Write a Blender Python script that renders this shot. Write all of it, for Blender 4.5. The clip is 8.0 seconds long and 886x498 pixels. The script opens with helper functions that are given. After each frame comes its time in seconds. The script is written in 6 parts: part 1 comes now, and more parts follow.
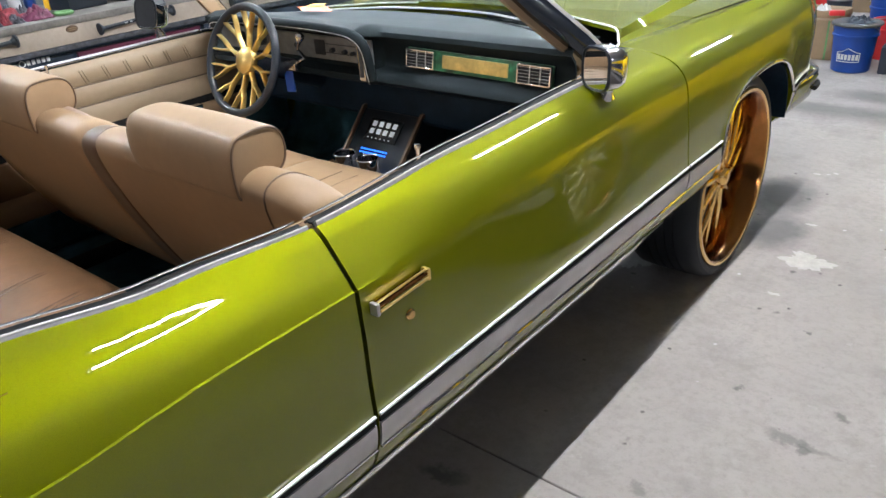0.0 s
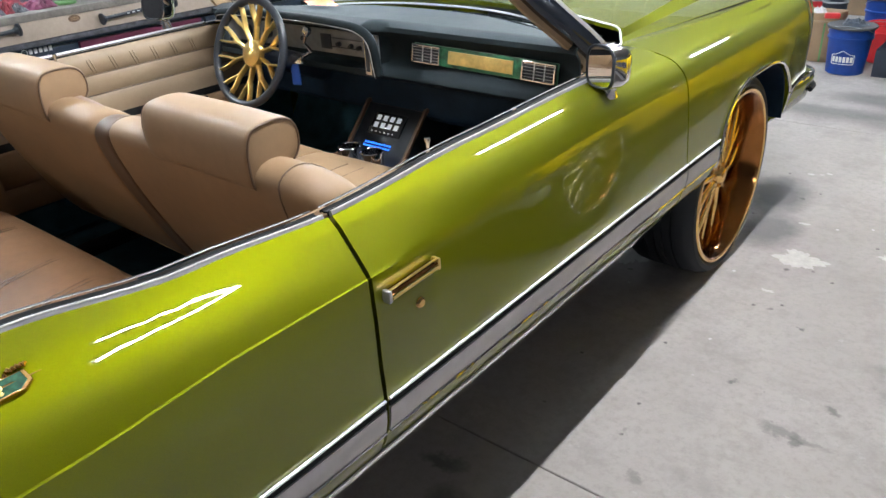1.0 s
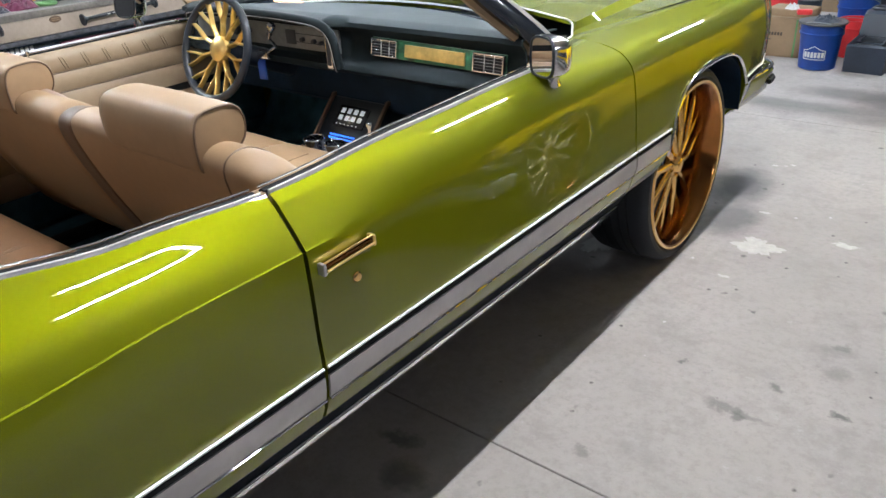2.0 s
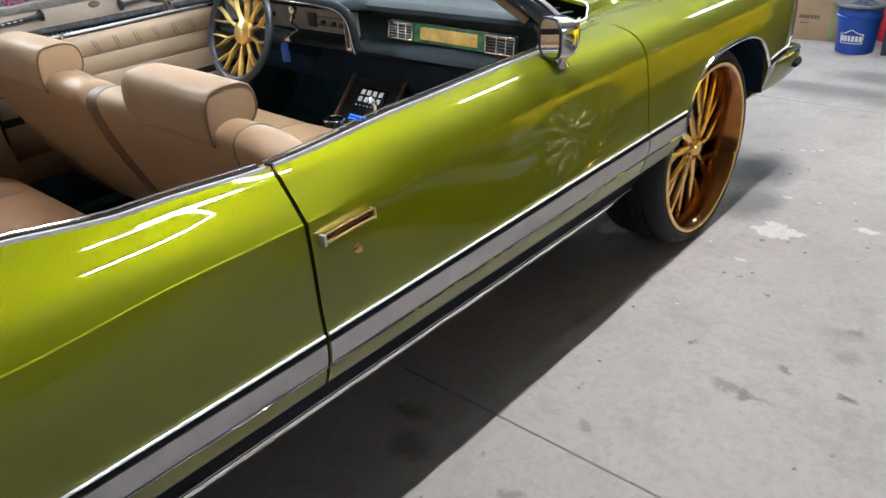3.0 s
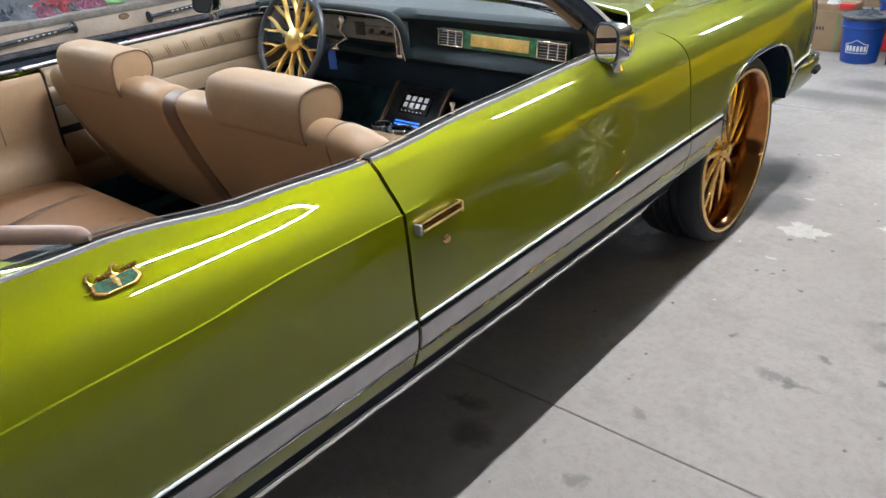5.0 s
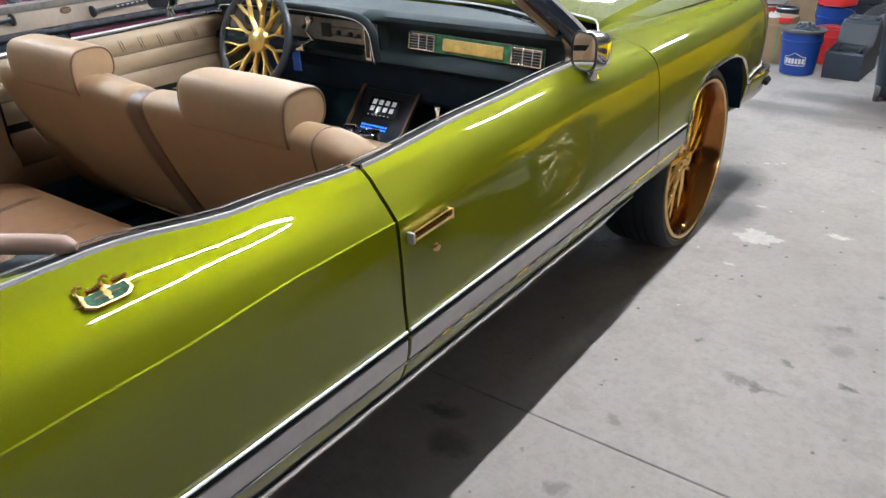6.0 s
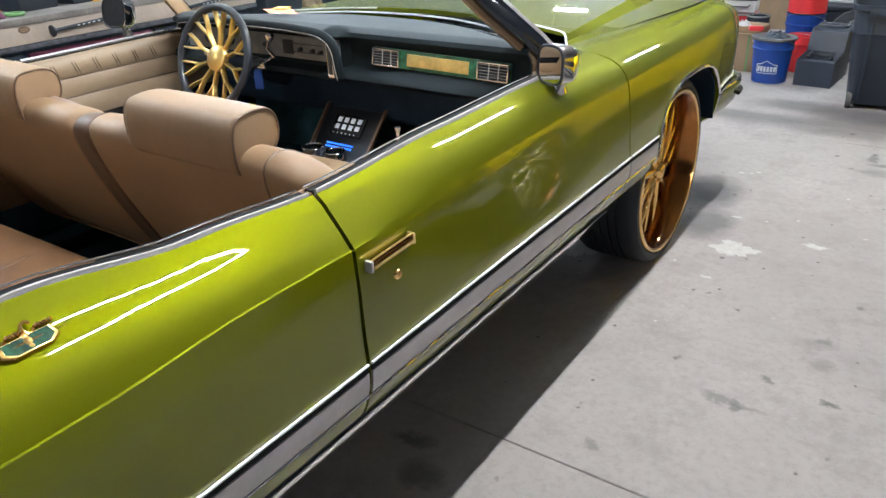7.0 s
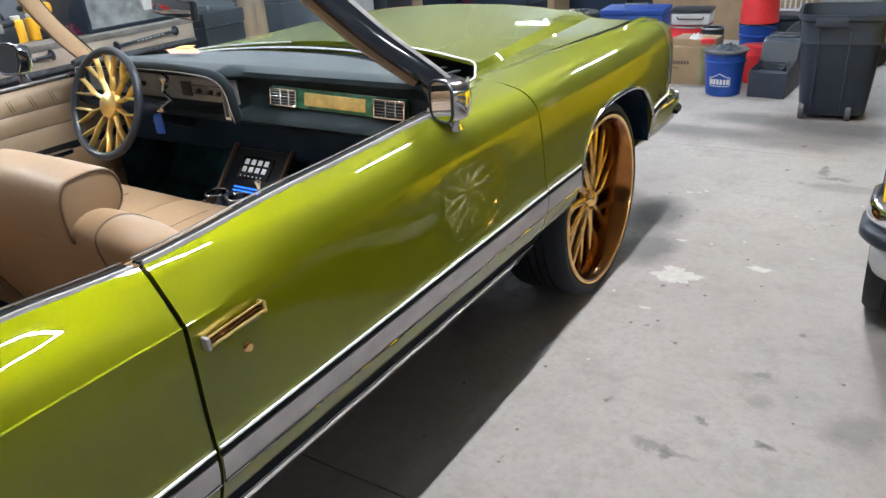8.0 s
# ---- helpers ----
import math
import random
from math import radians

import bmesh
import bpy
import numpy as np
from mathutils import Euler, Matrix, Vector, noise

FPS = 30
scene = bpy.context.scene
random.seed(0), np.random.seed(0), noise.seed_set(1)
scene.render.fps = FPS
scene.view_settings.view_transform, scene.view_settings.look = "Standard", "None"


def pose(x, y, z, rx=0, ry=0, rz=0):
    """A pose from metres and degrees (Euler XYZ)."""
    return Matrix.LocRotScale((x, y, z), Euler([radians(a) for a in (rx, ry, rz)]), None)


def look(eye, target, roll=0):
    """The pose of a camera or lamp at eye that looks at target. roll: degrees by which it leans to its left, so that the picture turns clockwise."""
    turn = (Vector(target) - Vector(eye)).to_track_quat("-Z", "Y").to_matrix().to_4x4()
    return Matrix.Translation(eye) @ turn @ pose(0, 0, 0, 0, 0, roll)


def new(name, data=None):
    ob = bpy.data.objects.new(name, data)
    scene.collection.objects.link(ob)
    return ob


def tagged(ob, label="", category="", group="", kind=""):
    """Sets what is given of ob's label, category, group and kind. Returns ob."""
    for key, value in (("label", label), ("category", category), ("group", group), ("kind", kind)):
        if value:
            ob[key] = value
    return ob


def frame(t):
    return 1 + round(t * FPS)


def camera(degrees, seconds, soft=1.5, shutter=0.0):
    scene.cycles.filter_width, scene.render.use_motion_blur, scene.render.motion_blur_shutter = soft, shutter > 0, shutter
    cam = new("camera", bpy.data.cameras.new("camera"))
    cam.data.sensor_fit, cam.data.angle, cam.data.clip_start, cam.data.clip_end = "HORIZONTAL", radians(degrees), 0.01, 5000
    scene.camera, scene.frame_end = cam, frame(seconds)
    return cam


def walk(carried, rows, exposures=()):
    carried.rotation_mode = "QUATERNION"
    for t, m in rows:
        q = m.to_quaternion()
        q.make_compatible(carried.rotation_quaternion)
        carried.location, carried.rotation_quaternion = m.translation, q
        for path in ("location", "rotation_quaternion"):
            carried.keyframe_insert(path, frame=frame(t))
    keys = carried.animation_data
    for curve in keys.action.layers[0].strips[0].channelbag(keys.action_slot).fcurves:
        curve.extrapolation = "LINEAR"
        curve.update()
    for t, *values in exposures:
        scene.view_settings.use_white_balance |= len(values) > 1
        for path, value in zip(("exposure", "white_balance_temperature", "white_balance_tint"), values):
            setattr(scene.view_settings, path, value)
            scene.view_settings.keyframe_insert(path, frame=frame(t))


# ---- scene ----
cam = camera(61.5, 8.0)
PATH = [
    (0, (0.831, -0.728, 1.519), (-0.334, 0.619, 0.61), -4.1),
    (0.5, (0.827, -0.77, 1.528), (-0.326, 0.584, 0.613), -3.3),
    (1, (0.832, -0.782, 1.531), (-0.314, 0.574, 0.611), -3.0),
    (1.5, (0.904, -0.762, 1.54), (-0.244, 0.589, 0.615), -3.0),
    (1.7, (0.943, -0.785, 1.531), (-0.191, 0.587, 0.618), -3.3),
    (2.8, (1.087, -0.768, 1.512), (-0.113, 0.528, 0.575), -4.0),
    (3, (1.1, -0.776, 1.516), (-0.111, 0.507, 0.575), -4.2),
    (3.5, (1.124, -0.783, 1.513), (-0.109, 0.48, 0.574), -4.7),
    (4, (1.116, -0.788, 1.516), (-0.124, 0.474, 0.584), -5.0),
    (4.5, (1.073, -0.878, 1.533), (-0.156, 0.401, 0.609), -4.8),
    (4.7, (1.049, -0.933, 1.526), (-0.175, 0.358, 0.611), -4.7),
    (5.8, (0.916, -1.051, 1.528), (-0.177, 0.351, 0.612), -1.8),
    (6, (0.898, -1.042, 1.528), (-0.173, 0.38, 0.617), -1.6),
    (6.5, (0.863, -1.026, 1.521), (-0.179, 0.424, 0.621), -1.6),
    (7, (0.882, -0.947, 1.518), (-0.157, 0.516, 0.633), -2.2),
    (7.5, (0.956, -0.784, 1.52), (-0.084, 0.687, 0.653), -3.0),
    (8, (1.006, -0.661, 1.52), (-0.02, 0.834, 0.677), -4.4),
]
walk(cam, [(t, look(eye, target, roll)) for t, eye, target, roll in PATH])

# ---- world and lamps ----
world = bpy.data.worlds.new("world")
scene.world = world
world.use_nodes = True
world.node_tree.nodes["Background"].inputs[0].default_value = (0.55, 0.6, 0.7, 1)
world.node_tree.nodes["Background"].inputs[1].default_value = 0.02
LAMP = 850.0
XC = -1.02  # the car's middle line


# ---- materials ----
def node(nt, kind, **kw):
    n = nt.nodes.new(kind)
    for k, v in kw.items():
        n.inputs[k.replace("_", " ")].default_value = v
    return n


def mix_rgb(nt, fac, a, b, blend="MIX"):
    n = nt.nodes.new("ShaderNodeMix")
    n.data_type, n.blend_type = "RGBA", blend
    for sock, v in ((n.inputs[0], fac), (n.inputs[6], a), (n.inputs[7], b)):
        if isinstance(v, bpy.types.NodeSocket):
            nt.links.new(v, sock)
        elif isinstance(v, (int, float)):
            sock.default_value = v
        else:
            sock.default_value = (*v, 1)
    return n.outputs[2]


def ramp(nt, src, lo, hi):
    n = nt.nodes.new("ShaderNodeMapRange")
    n.inputs[1].default_value, n.inputs[2].default_value = lo, hi
    nt.links.new(src, n.inputs[0])
    return n.outputs[0]


def mat(name, col, rough=0.5, metal=0.0, var=0.18, scale=6.0, fine=60.0, bump=0.0, bump_scale=150.0, coat=0.0, dirt=0.0, emit=0.0, rvar=0.12, island=0.0):
    m = bpy.data.materials.new(name)
    m.use_nodes = True
    nt = m.node_tree
    b = nt.nodes["Principled BSDF"]
    co = nt.nodes.new("ShaderNodeTexCoord").outputs["Object"]
    big, small = node(nt, "ShaderNodeTexNoise", Scale=scale, Detail=5.0), node(nt, "ShaderNodeTexNoise", Scale=fine, Detail=4.0)
    nt.links.new(co, big.inputs["Vector"])
    nt.links.new(co, small.inputs["Vector"])
    dark, light = [c * (1 - var) for c in col], [min(1, c * (1 + var)) for c in col]
    c1 = mix_rgb(nt, ramp(nt, big.outputs[0], 0.3, 0.7), dark, light)
    c2 = mix_rgb(nt, ramp(nt, small.outputs[0], 0.35, 0.65), [1 - var * 0.5] * 3, [1, 1, 1])
    out = mix_rgb(nt, 1.0, c1, c2, "MULTIPLY")
    if dirt:
        d = node(nt, "ShaderNodeTexNoise", Scale=scale * 2.3, Detail=8.0, Roughness=0.7)
        nt.links.new(co, d.inputs["Vector"])
        out = mix_rgb(nt, ramp(nt, d.outputs[0], 0.55, 0.8), out, [c * (1 - dirt) for c in col])
    nt.links.new(out, b.inputs["Base Color"])
    r = nt.nodes.new("ShaderNodeMapRange")
    r.inputs[3].default_value, r.inputs[4].default_value = max(0.0, rough * (1 - rvar)), min(1, rough * (1 + rvar))
    nt.links.new(big.outputs[0], r.inputs[0])
    nt.links.new(r.outputs[0], b.inputs["Roughness"])
    b.inputs["Metallic"].default_value = metal
    b.inputs["Coat Weight"].default_value = coat
    b.inputs["Coat Roughness"].default_value = 0.03
    if bump:
        bn = node(nt, "ShaderNodeTexNoise", Scale=bump_scale, Detail=5.0)
        nt.links.new(co, bn.inputs["Vector"])
        bp = node(nt, "ShaderNodeBump", Strength=bump, Distance=0.002)
        nt.links.new(bn.outputs[0], bp.inputs["Height"])
        nt.links.new(bp.outputs[0], b.inputs["Normal"])
    if emit:
        b.inputs["Emission Color"].default_value = (*col, 1)
        b.inputs["Emission Strength"].default_value = emit
    return m


def paint(name, col, deep, rough=0.36, metal=0.8, gloss=0.0):
    """Metal-flake paint under clear lacquer. gloss: the share of flat-lying flakes."""
    m = bpy.data.materials.new(name)
    m.use_nodes = True
    nt = m.node_tree
    b = nt.nodes["Principled BSDF"]
    co = nt.nodes.new("ShaderNodeTexCoord").outputs["Object"]
    flake = node(nt, "ShaderNodeTexVoronoi", Scale=900.0)
    cloud = node(nt, "ShaderNodeTexNoise", Scale=2.5, Detail=3.0)
    nt.links.new(co, flake.inputs["Vector"])
    nt.links.new(co, cloud.inputs["Vector"])
    base = mix_rgb(nt, ramp(nt, cloud.outputs[0], 0.3, 0.7), col, [c * 0.9 for c in col])
    out = mix_rgb(nt, ramp(nt, flake.outputs["Distance"], 0.2, 0.9), base, deep)
    nt.links.new(out, b.inputs["Base Color"])
    b.inputs["Metallic"].default_value, b.inputs["Roughness"].default_value = metal, rough
    b.inputs["Specular IOR Level"].default_value = 0.05
    b.inputs["Coat Weight"].default_value, b.inputs["Coat Roughness"].default_value, b.inputs["Coat IOR"].default_value = 1.0, 0.013, 1.60
    orange = node(nt, "ShaderNodeTexNoise", Scale=30.0, Detail=2.0)
    nt.links.new(co, orange.inputs["Vector"])
    bp = node(nt, "ShaderNodeBump", Strength=0.03, Distance=0.001)
    nt.links.new(orange.outputs[0], bp.inputs["Height"])
    nt.links.new(bp.outputs[0], b.inputs["Coat Normal"])
    if gloss:
        # flakes that lie flat give a narrower glow under the same lacquer
        g = nt.nodes.new("ShaderNodeBsdfPrincipled")
        nt.links.new(out, g.inputs["Base Color"])
        nt.links.new(bp.outputs[0], g.inputs["Coat Normal"])
        g.inputs["Metallic"].default_value, g.inputs["Roughness"].default_value = 1.0, rough * 0.62
        g.inputs["Coat Weight"].default_value, g.inputs["Coat Roughness"].default_value, g.inputs["Coat IOR"].default_value = 1.0, 0.013, 1.60
        mx = nt.nodes.new("ShaderNodeMixShader")
        mx.inputs[0].default_value = gloss
        nt.links.new(b.outputs[0], mx.inputs[1])
        nt.links.new(g.outputs[0], mx.inputs[2])
        nt.links.new(mx.outputs[0], nt.nodes["Material Output"].inputs[0])
    return m


def concrete():
    m = bpy.data.materials.new("worn_concrete")
    m.use_nodes = True
    nt = m.node_tree
    b = nt.nodes["Principled BSDF"]
    co = nt.nodes.new("ShaderNodeNewGeometry").outputs["Position"]

    def noise_at(scale, detail=6.0, rough=0.6):
        n = node(nt, "ShaderNodeTexNoise", Scale=scale, Detail=detail, Roughness=rough)
        nt.links.new(co, n.inputs["Vector"])
        return n.outputs[0]

    col = mix_rgb(nt, ramp(nt, noise_at(0.9), 0.3, 0.7), (0.238, 0.214, 0.206), (0.325, 0.297, 0.290))
    col = mix_rgb(nt, ramp(nt, noise_at(4.0, 9.0, 0.75), 0.50, 0.74), col, (0.176, 0.161, 0.159))
    col = mix_rgb(nt, ramp(nt, noise_at(30.0, 9.0, 0.8), 0.47, 0.66), col, (0.222, 0.204, 0.199))
    col = mix_rgb(nt, ramp(nt, noise_at(11.0, 9.0, 0.8), 0.60, 0.72), col, (0.351, 0.331, 0.334))
    # grit, drips and pale chips: size of the cells, radius, softness, colour, how many of the cells hold one
    for scale, rad, soft, tint, share in ((11.0, 0.10, 0.05, (0.088, 0.079, 0.080), 0.5), (5.2, 0.085, 0.04, (0.103, 0.095, 0.095), 0.6), (2.6, 0.070, 0.03, (0.078, 0.071, 0.074), 0.65), (7.5, 0.065, 0.02, (0.413, 0.392, 0.405), 0.45)):
        cell = node(nt, "ShaderNodeTexVoronoi", Scale=scale)
        wander = nt.nodes.new("ShaderNodeVectorMath")
        wander.operation = "MULTIPLY_ADD"
        ruffle = node(nt, "ShaderNodeTexNoise", Scale=scale * 9.0, Detail=4.0)
        nt.links.new(co, ruffle.inputs["Vector"])
        nt.links.new(ruffle.outputs["Color"], wander.inputs[0])
        wander.inputs[1].default_value = (0.10 / scale,) * 3
        nt.links.new(co, wander.inputs[2])
        nt.links.new(wander.outputs[0], cell.inputs["Vector"])
        inside = ramp(nt, cell.outputs["Distance"], rad, rad - soft)
        pick = nt.nodes.new("ShaderNodeSeparateColor")
        nt.links.new(cell.outputs["Color"], pick.inputs[0])
        chosen = ramp(nt, pick.outputs[0], share, share - 0.1)
        both_ = nt.nodes.new("ShaderNodeMath")
        both_.operation = "MULTIPLY"
        nt.links.new(inside, both_.inputs[0])
        nt.links.new(chosen, both_.inputs[1])
        col = mix_rgb(nt, both_.outputs[0], col, tint)
    # oil marks and tyre smears, the broad ones past y 4 also painting the far floor's dimmer light: x, y, half width,
    # half length, strength
    wob = node(nt, "ShaderNodeTexNoise", Scale=7.0, Detail=6.0, Roughness=0.7)
    nt.links.new(co, wob.inputs["Vector"])
    shift = nt.nodes.new("ShaderNodeVectorMath")
    shift.operation = "MULTIPLY_ADD"
    nt.links.new(wob.outputs["Color"], shift.inputs[0])
    shift.inputs[1].default_value, shift.inputs[2].default_value = (0.16, 0.16, 0), (-0.08, -0.08, 0)
    moved = nt.nodes.new("ShaderNodeVectorMath")
    nt.links.new(co, moved.inputs[0])
    nt.links.new(shift.outputs[0], moved.inputs[1])
    marks = (
        (-0.06, 2.85, 0.17, 0.24, 0.85), (0.03, 2.45, 0.13, 0.22, 0.75), (0.5, 4.45, 0.5, 0.22, 0.5), (-0.2, 4.3, 0.5, 0.2, 0.35),
        (0.78, 1.25, 0.03, 0.02, 0.8), (0.72, 1.47, 0.05, 0.05, 0.35), (0.52, 1.12, 0.10, 0.02, 0.5),
        (0.22, 0.70, 0.03, 0.02, 0.45), (0.22, 0.36, 0.03, 0.03, 0.5), (-0.24, 0.45, 0.08, 0.03, 0.7), (-0.13, 0.33, 0.07, 0.06, 0.6),
        (0.38, 1.70, 0.012, 0.012, 0.8), (1.0, 1.45, 0.09, 0.1, 0.4), (0.30, 1.27, 0.012, 0.012, 0.7), (0.68, 1.62, 0.06, 0.03, 0.25),
        (0.59, 3.80, 0.035, 0.09, 0.65), (0.65, 3.68, 0.09, 0.035, 0.65), (0.54, 1.10, 0.02, 0.02, 0.6), (0.59, 1.30, 0.02, 0.015, 0.6), (0.685, 1.65, 0.03, 0.02, 0.5), (0.77, 1.945, 0.025, 0.02, 0.6), (0.05, 4.75, 0.4, 0.16, 0.65), (0.6, 4.66, 0.5, 0.2, 0.75), (-0.25, 4.35, 0.5, 0.12, 0.5), (0.35, 4.2, 0.35, 0.1, 0.4), (0.75, 3.55, 0.3, 0.06, 0.35), (1.25, 3.9, 0.2, 0.25, 0.4),
    )
    for x, y, a, c, k in marks:
        d = nt.nodes.new("ShaderNodeVectorMath")
        d.operation = "SUBTRACT"
        nt.links.new(moved.outputs[0], d.inputs[0])
        d.inputs[1].default_value = (x, y, 0)
        s = nt.nodes.new("ShaderNodeVectorMath")
        s.operation = "MULTIPLY"
        nt.links.new(d.outputs[0], s.inputs[0])
        s.inputs[1].default_value = (1 / a, 1 / c, 0)
        ln = nt.nodes.new("ShaderNodeVectorMath")
        ln.operation = "LENGTH"
        nt.links.new(s.outputs[0], ln.inputs[0])
        f = nt.nodes.new("ShaderNodeMapRange")
        f.inputs[1].default_value, f.inputs[2].default_value, f.inputs[3].default_value, f.inputs[4].default_value = 1.2, 0.5, 0, k
        nt.links.new(ln.outputs["Value"], f.inputs[0])
        col = mix_rgb(nt, f.outputs[0], col, (0.067, 0.064, 0.069))
    nt.links.new(col, b.inputs["Base Color"])
    rr = ramp(nt, noise_at(2.2), 0.2, 0.8)
    r2 = nt.nodes.new("ShaderNodeMapRange")
    r2.inputs[3].default_value, r2.inputs[4].default_value = 0.55, 0.8
    nt.links.new(rr, r2.inputs[0])
    nt.links.new(r2.outputs[0], b.inputs["Roughness"])
    bp = node(nt, "ShaderNodeBump", Strength=0.25, Distance=0.002)
    nt.links.new(noise_at(120.0, 8.0, 0.7), bp.inputs["Height"])
    nt.links.new(bp.outputs[0], b.inputs["Normal"])
    return m


def glass(name, tint, rough=0.0):
    m = bpy.data.materials.new(name)
    m.use_nodes = True
    b = m.node_tree.nodes["Principled BSDF"]
    b.inputs["Base Color"].default_value = (*tint, 1)
    b.inputs["Transmission Weight"].default_value, b.inputs["Roughness"].default_value, b.inputs["IOR"].default_value = 1.0, rough, 1.45
    return m


GREEN = paint("lime_flake_paint", (0.179, 0.194, 0.0015), (0.140, 0.153, 0.0012), 0.60, 0.9)
YELLOW = paint("yellow_paint", (0.92, 0.62, 0.005), (0.85, 0.54, 0.005), 0.4, 0.1)
CHROME = mat("chrome", (0.78, 0.78, 0.79), 0.08, 1.0, 0.06, 20)
GOLD = mat("polished_gold", (0.80, 0.52, 0.19), 0.18, 1.0, 0.1, 15, rvar=0.3)
PALEGOLD = mat("pale_polished_gold", (0.84, 0.60, 0.22), 0.30, 1.0, 0.1, 15, rvar=0.3)
BRUSHED = mat("brushed_pale_gold", (0.80, 0.70, 0.46), 0.45, 0.45, 0.1, 15, rvar=0.2)
DEEP = mat("black_lower_dash", (0.008, 0.022, 0.044), 0.6, 0, 0.3, 8)
BRONZE = mat("gold_barrel", (0.33, 0.14, 0.045), 0.16, 1.0, 0.15, 9)
SATIN = mat("satin_trim", (0.493, 0.4845, 0.493), 0.42, 0.6, 0.08, 14)
TAN = mat("tan_leather", (0.268, 0.172, 0.096), 0.56, 0, 0.10, 5, 40, 0.12, 260, rvar=0.2)
BENCH = mat("brown_bench_leather", (0.165, 0.084, 0.040), 0.38, 0, 0.16, 5, 40, 0.25, 260, rvar=0.2)
TANDARK = mat("brown_leather_piping", (0.114, 0.069, 0.042), 0.5, 0, 0.12, 8, 60, 0.2, 300)
DOORTAN = mat("beige_door_vinyl", (0.248, 0.186, 0.124), 0.45, 0, 0.10, 4, 40, 0.2, 240)
PLEAT_SHADE = mat("creased_vinyl_shade", (0.178, 0.130, 0.084), 0.5, 0, 0.12, 8)
SEAM = mat("stitched_seam", (0.096, 0.066, 0.042), 0.7)
PINK = mat("faded_vinyl_edge", (0.301, 0.2079, 0.1696), 0.5, 0, 0.12, 10)
DASH = mat("dark_grey_dash_vinyl", (0.0075, 0.0130, 0.0160), 0.66, 0, 0.25, 5, 50, 0.3, 300)
GLOSSBLACK = mat("glossy_black_paint", (0.010, 0.013, 0.020), 0.12, 0, 0.2, 10, coat=0.6)
BLACK = mat("black_plastic", (0.009, 0.013, 0.021), 0.4, 0, 0.3, 10)
NAVY = mat("dark_navy_carpet", (0.028, 0.080, 0.112), 0.95, 0, 0.4, 12, 200, 0.6, 400)
RUBBER = mat("tyre_rubber", (0.008, 0.011, 0.016), 0.72, 0, 0.3, 10, 90, 0.2)
UNDER = mat("black_underbody", (0.007, 0.010, 0.015), 0.75, 0, 0.4, 9)
WEATHER = mat("black_weatherstrip", (0.010, 0.0105, 0.012), 0.75, 0, 0.3, 30)
POLISHED = mat("polished_stainless", (0.93, 0.93, 0.92), 0.10, 1.0, 0.03, 20)
GREYFACE = mat("grey_instrument_face", (0.17, 0.1785, 0.187), 0.4, 0.3, 0.2, 20)
MARBLE = mat("green_marbled_panel", (0.0204, 0.136, 0.068), 0.3, 0, 0.7, 35, 90)
ENAMEL = mat("green_enamel", (0.02, 0.10, 0.055), 0.75, 0, 0.5, 60, 120)
GOLDLEAF = mat("brushed_gold_plate", (0.62, 0.47, 0.17), 0.35, 0.7, 0.25, 25, 80)
GLASS = glass("clear_windscreen", (0.93, 0.97, 0.96))
MIRROR = mat("mirror_glass", (0.62, 0.62, 0.63), 0.01, 1.0, 0.0)
BENCH.node_tree.nodes["Principled BSDF"].inputs["Specular IOR Level"].default_value = 0.1
for dull in (UNDER, NAVY, DEEP, DASH, WEATHER):
    dull.node_tree.nodes["Principled BSDF"].inputs["Specular IOR Level"].default_value = 0.15
CONCRETE = concrete()
SPILL_LIT = mat("white_spill_and_lit_patch", (0.4026, 0.3789, 0.373), 0.6, 0, 0.12, 30, 120)
# wall brightness is put into the colour: east palest, back middling, others darkest
WALL = mat("dark_toned_wall", (0.0798, 0.0855, 0.0969), 0.8, 0, 0.12, 1.2, 30, 0.2, dirt=0.3)
EASTWALL = mat("bright_toned_east_wall", (0.228, 0.2337, 0.2394), 0.8, 0, 0.12, 1.2, 30, 0.2, dirt=0.3)
NORTHWALL = mat("mid_toned_back_wall", (0.18, 0.188, 0.21), 0.8, 0, 0.12, 1.2, 30, 0.2, dirt=0.3)
BEAD = mat("bright_anodised_bead", (0.738, 0.738, 0.729), 0.38, 0.35, 0.05, 20)
BELTMETAL = mat("dulled_belt_metal", (0.40, 0.39, 0.43), 0.36, 0.5, 0.12, 20)
CEIL = mat("white_ceiling", (0.24, 0.24, 0.245), 0.9, 0, 0.08, 1)
TUBE = mat("lit_led_tube", (0.96, 0.98, 1.0), 0.4, 0, 0.0, emit=LAMP)
FILL_DIM = mat("dim_fill_tube", (1.0, 0.95, 0.88), 0.4, 0, 0.0, emit=LAMP * 0.4)
FILL_FAR = mat("far_fill_tube", (0.92, 0.96, 1.0), 0.4, 0, 0.0, emit=LAMP * 0.40)
FILL_BACK = mat("back_fill_tube", (0.72, 0.88, 1.0), 0.4, 0, 0.0, emit=LAMP * 0.8)
TUBE_COOL = mat("lit_cool_tube", (0.80, 0.91, 1.0), 0.4, 0, 0.0, emit=LAMP)
GLOVES = mat("dirty_grey_fabric", (0.06, 0.064, 0.078), 0.85, 0, 0.5, 25, 90, 0.5)
WORKTOP = mat("stained_bench_top", (0.15, 0.135, 0.125), 0.6, 0, 0.4, 7, 60)
DULLRED = mat("dull_red_cloth", (0.16, 0.016, 0.024), 0.85, 0, 0.5, 25, 90, 0.5)
DIRTYLID = mat("dirty_grey_lid", (0.066, 0.066, 0.069), 0.6, 0, 0.2, 9, dirt=0.3)
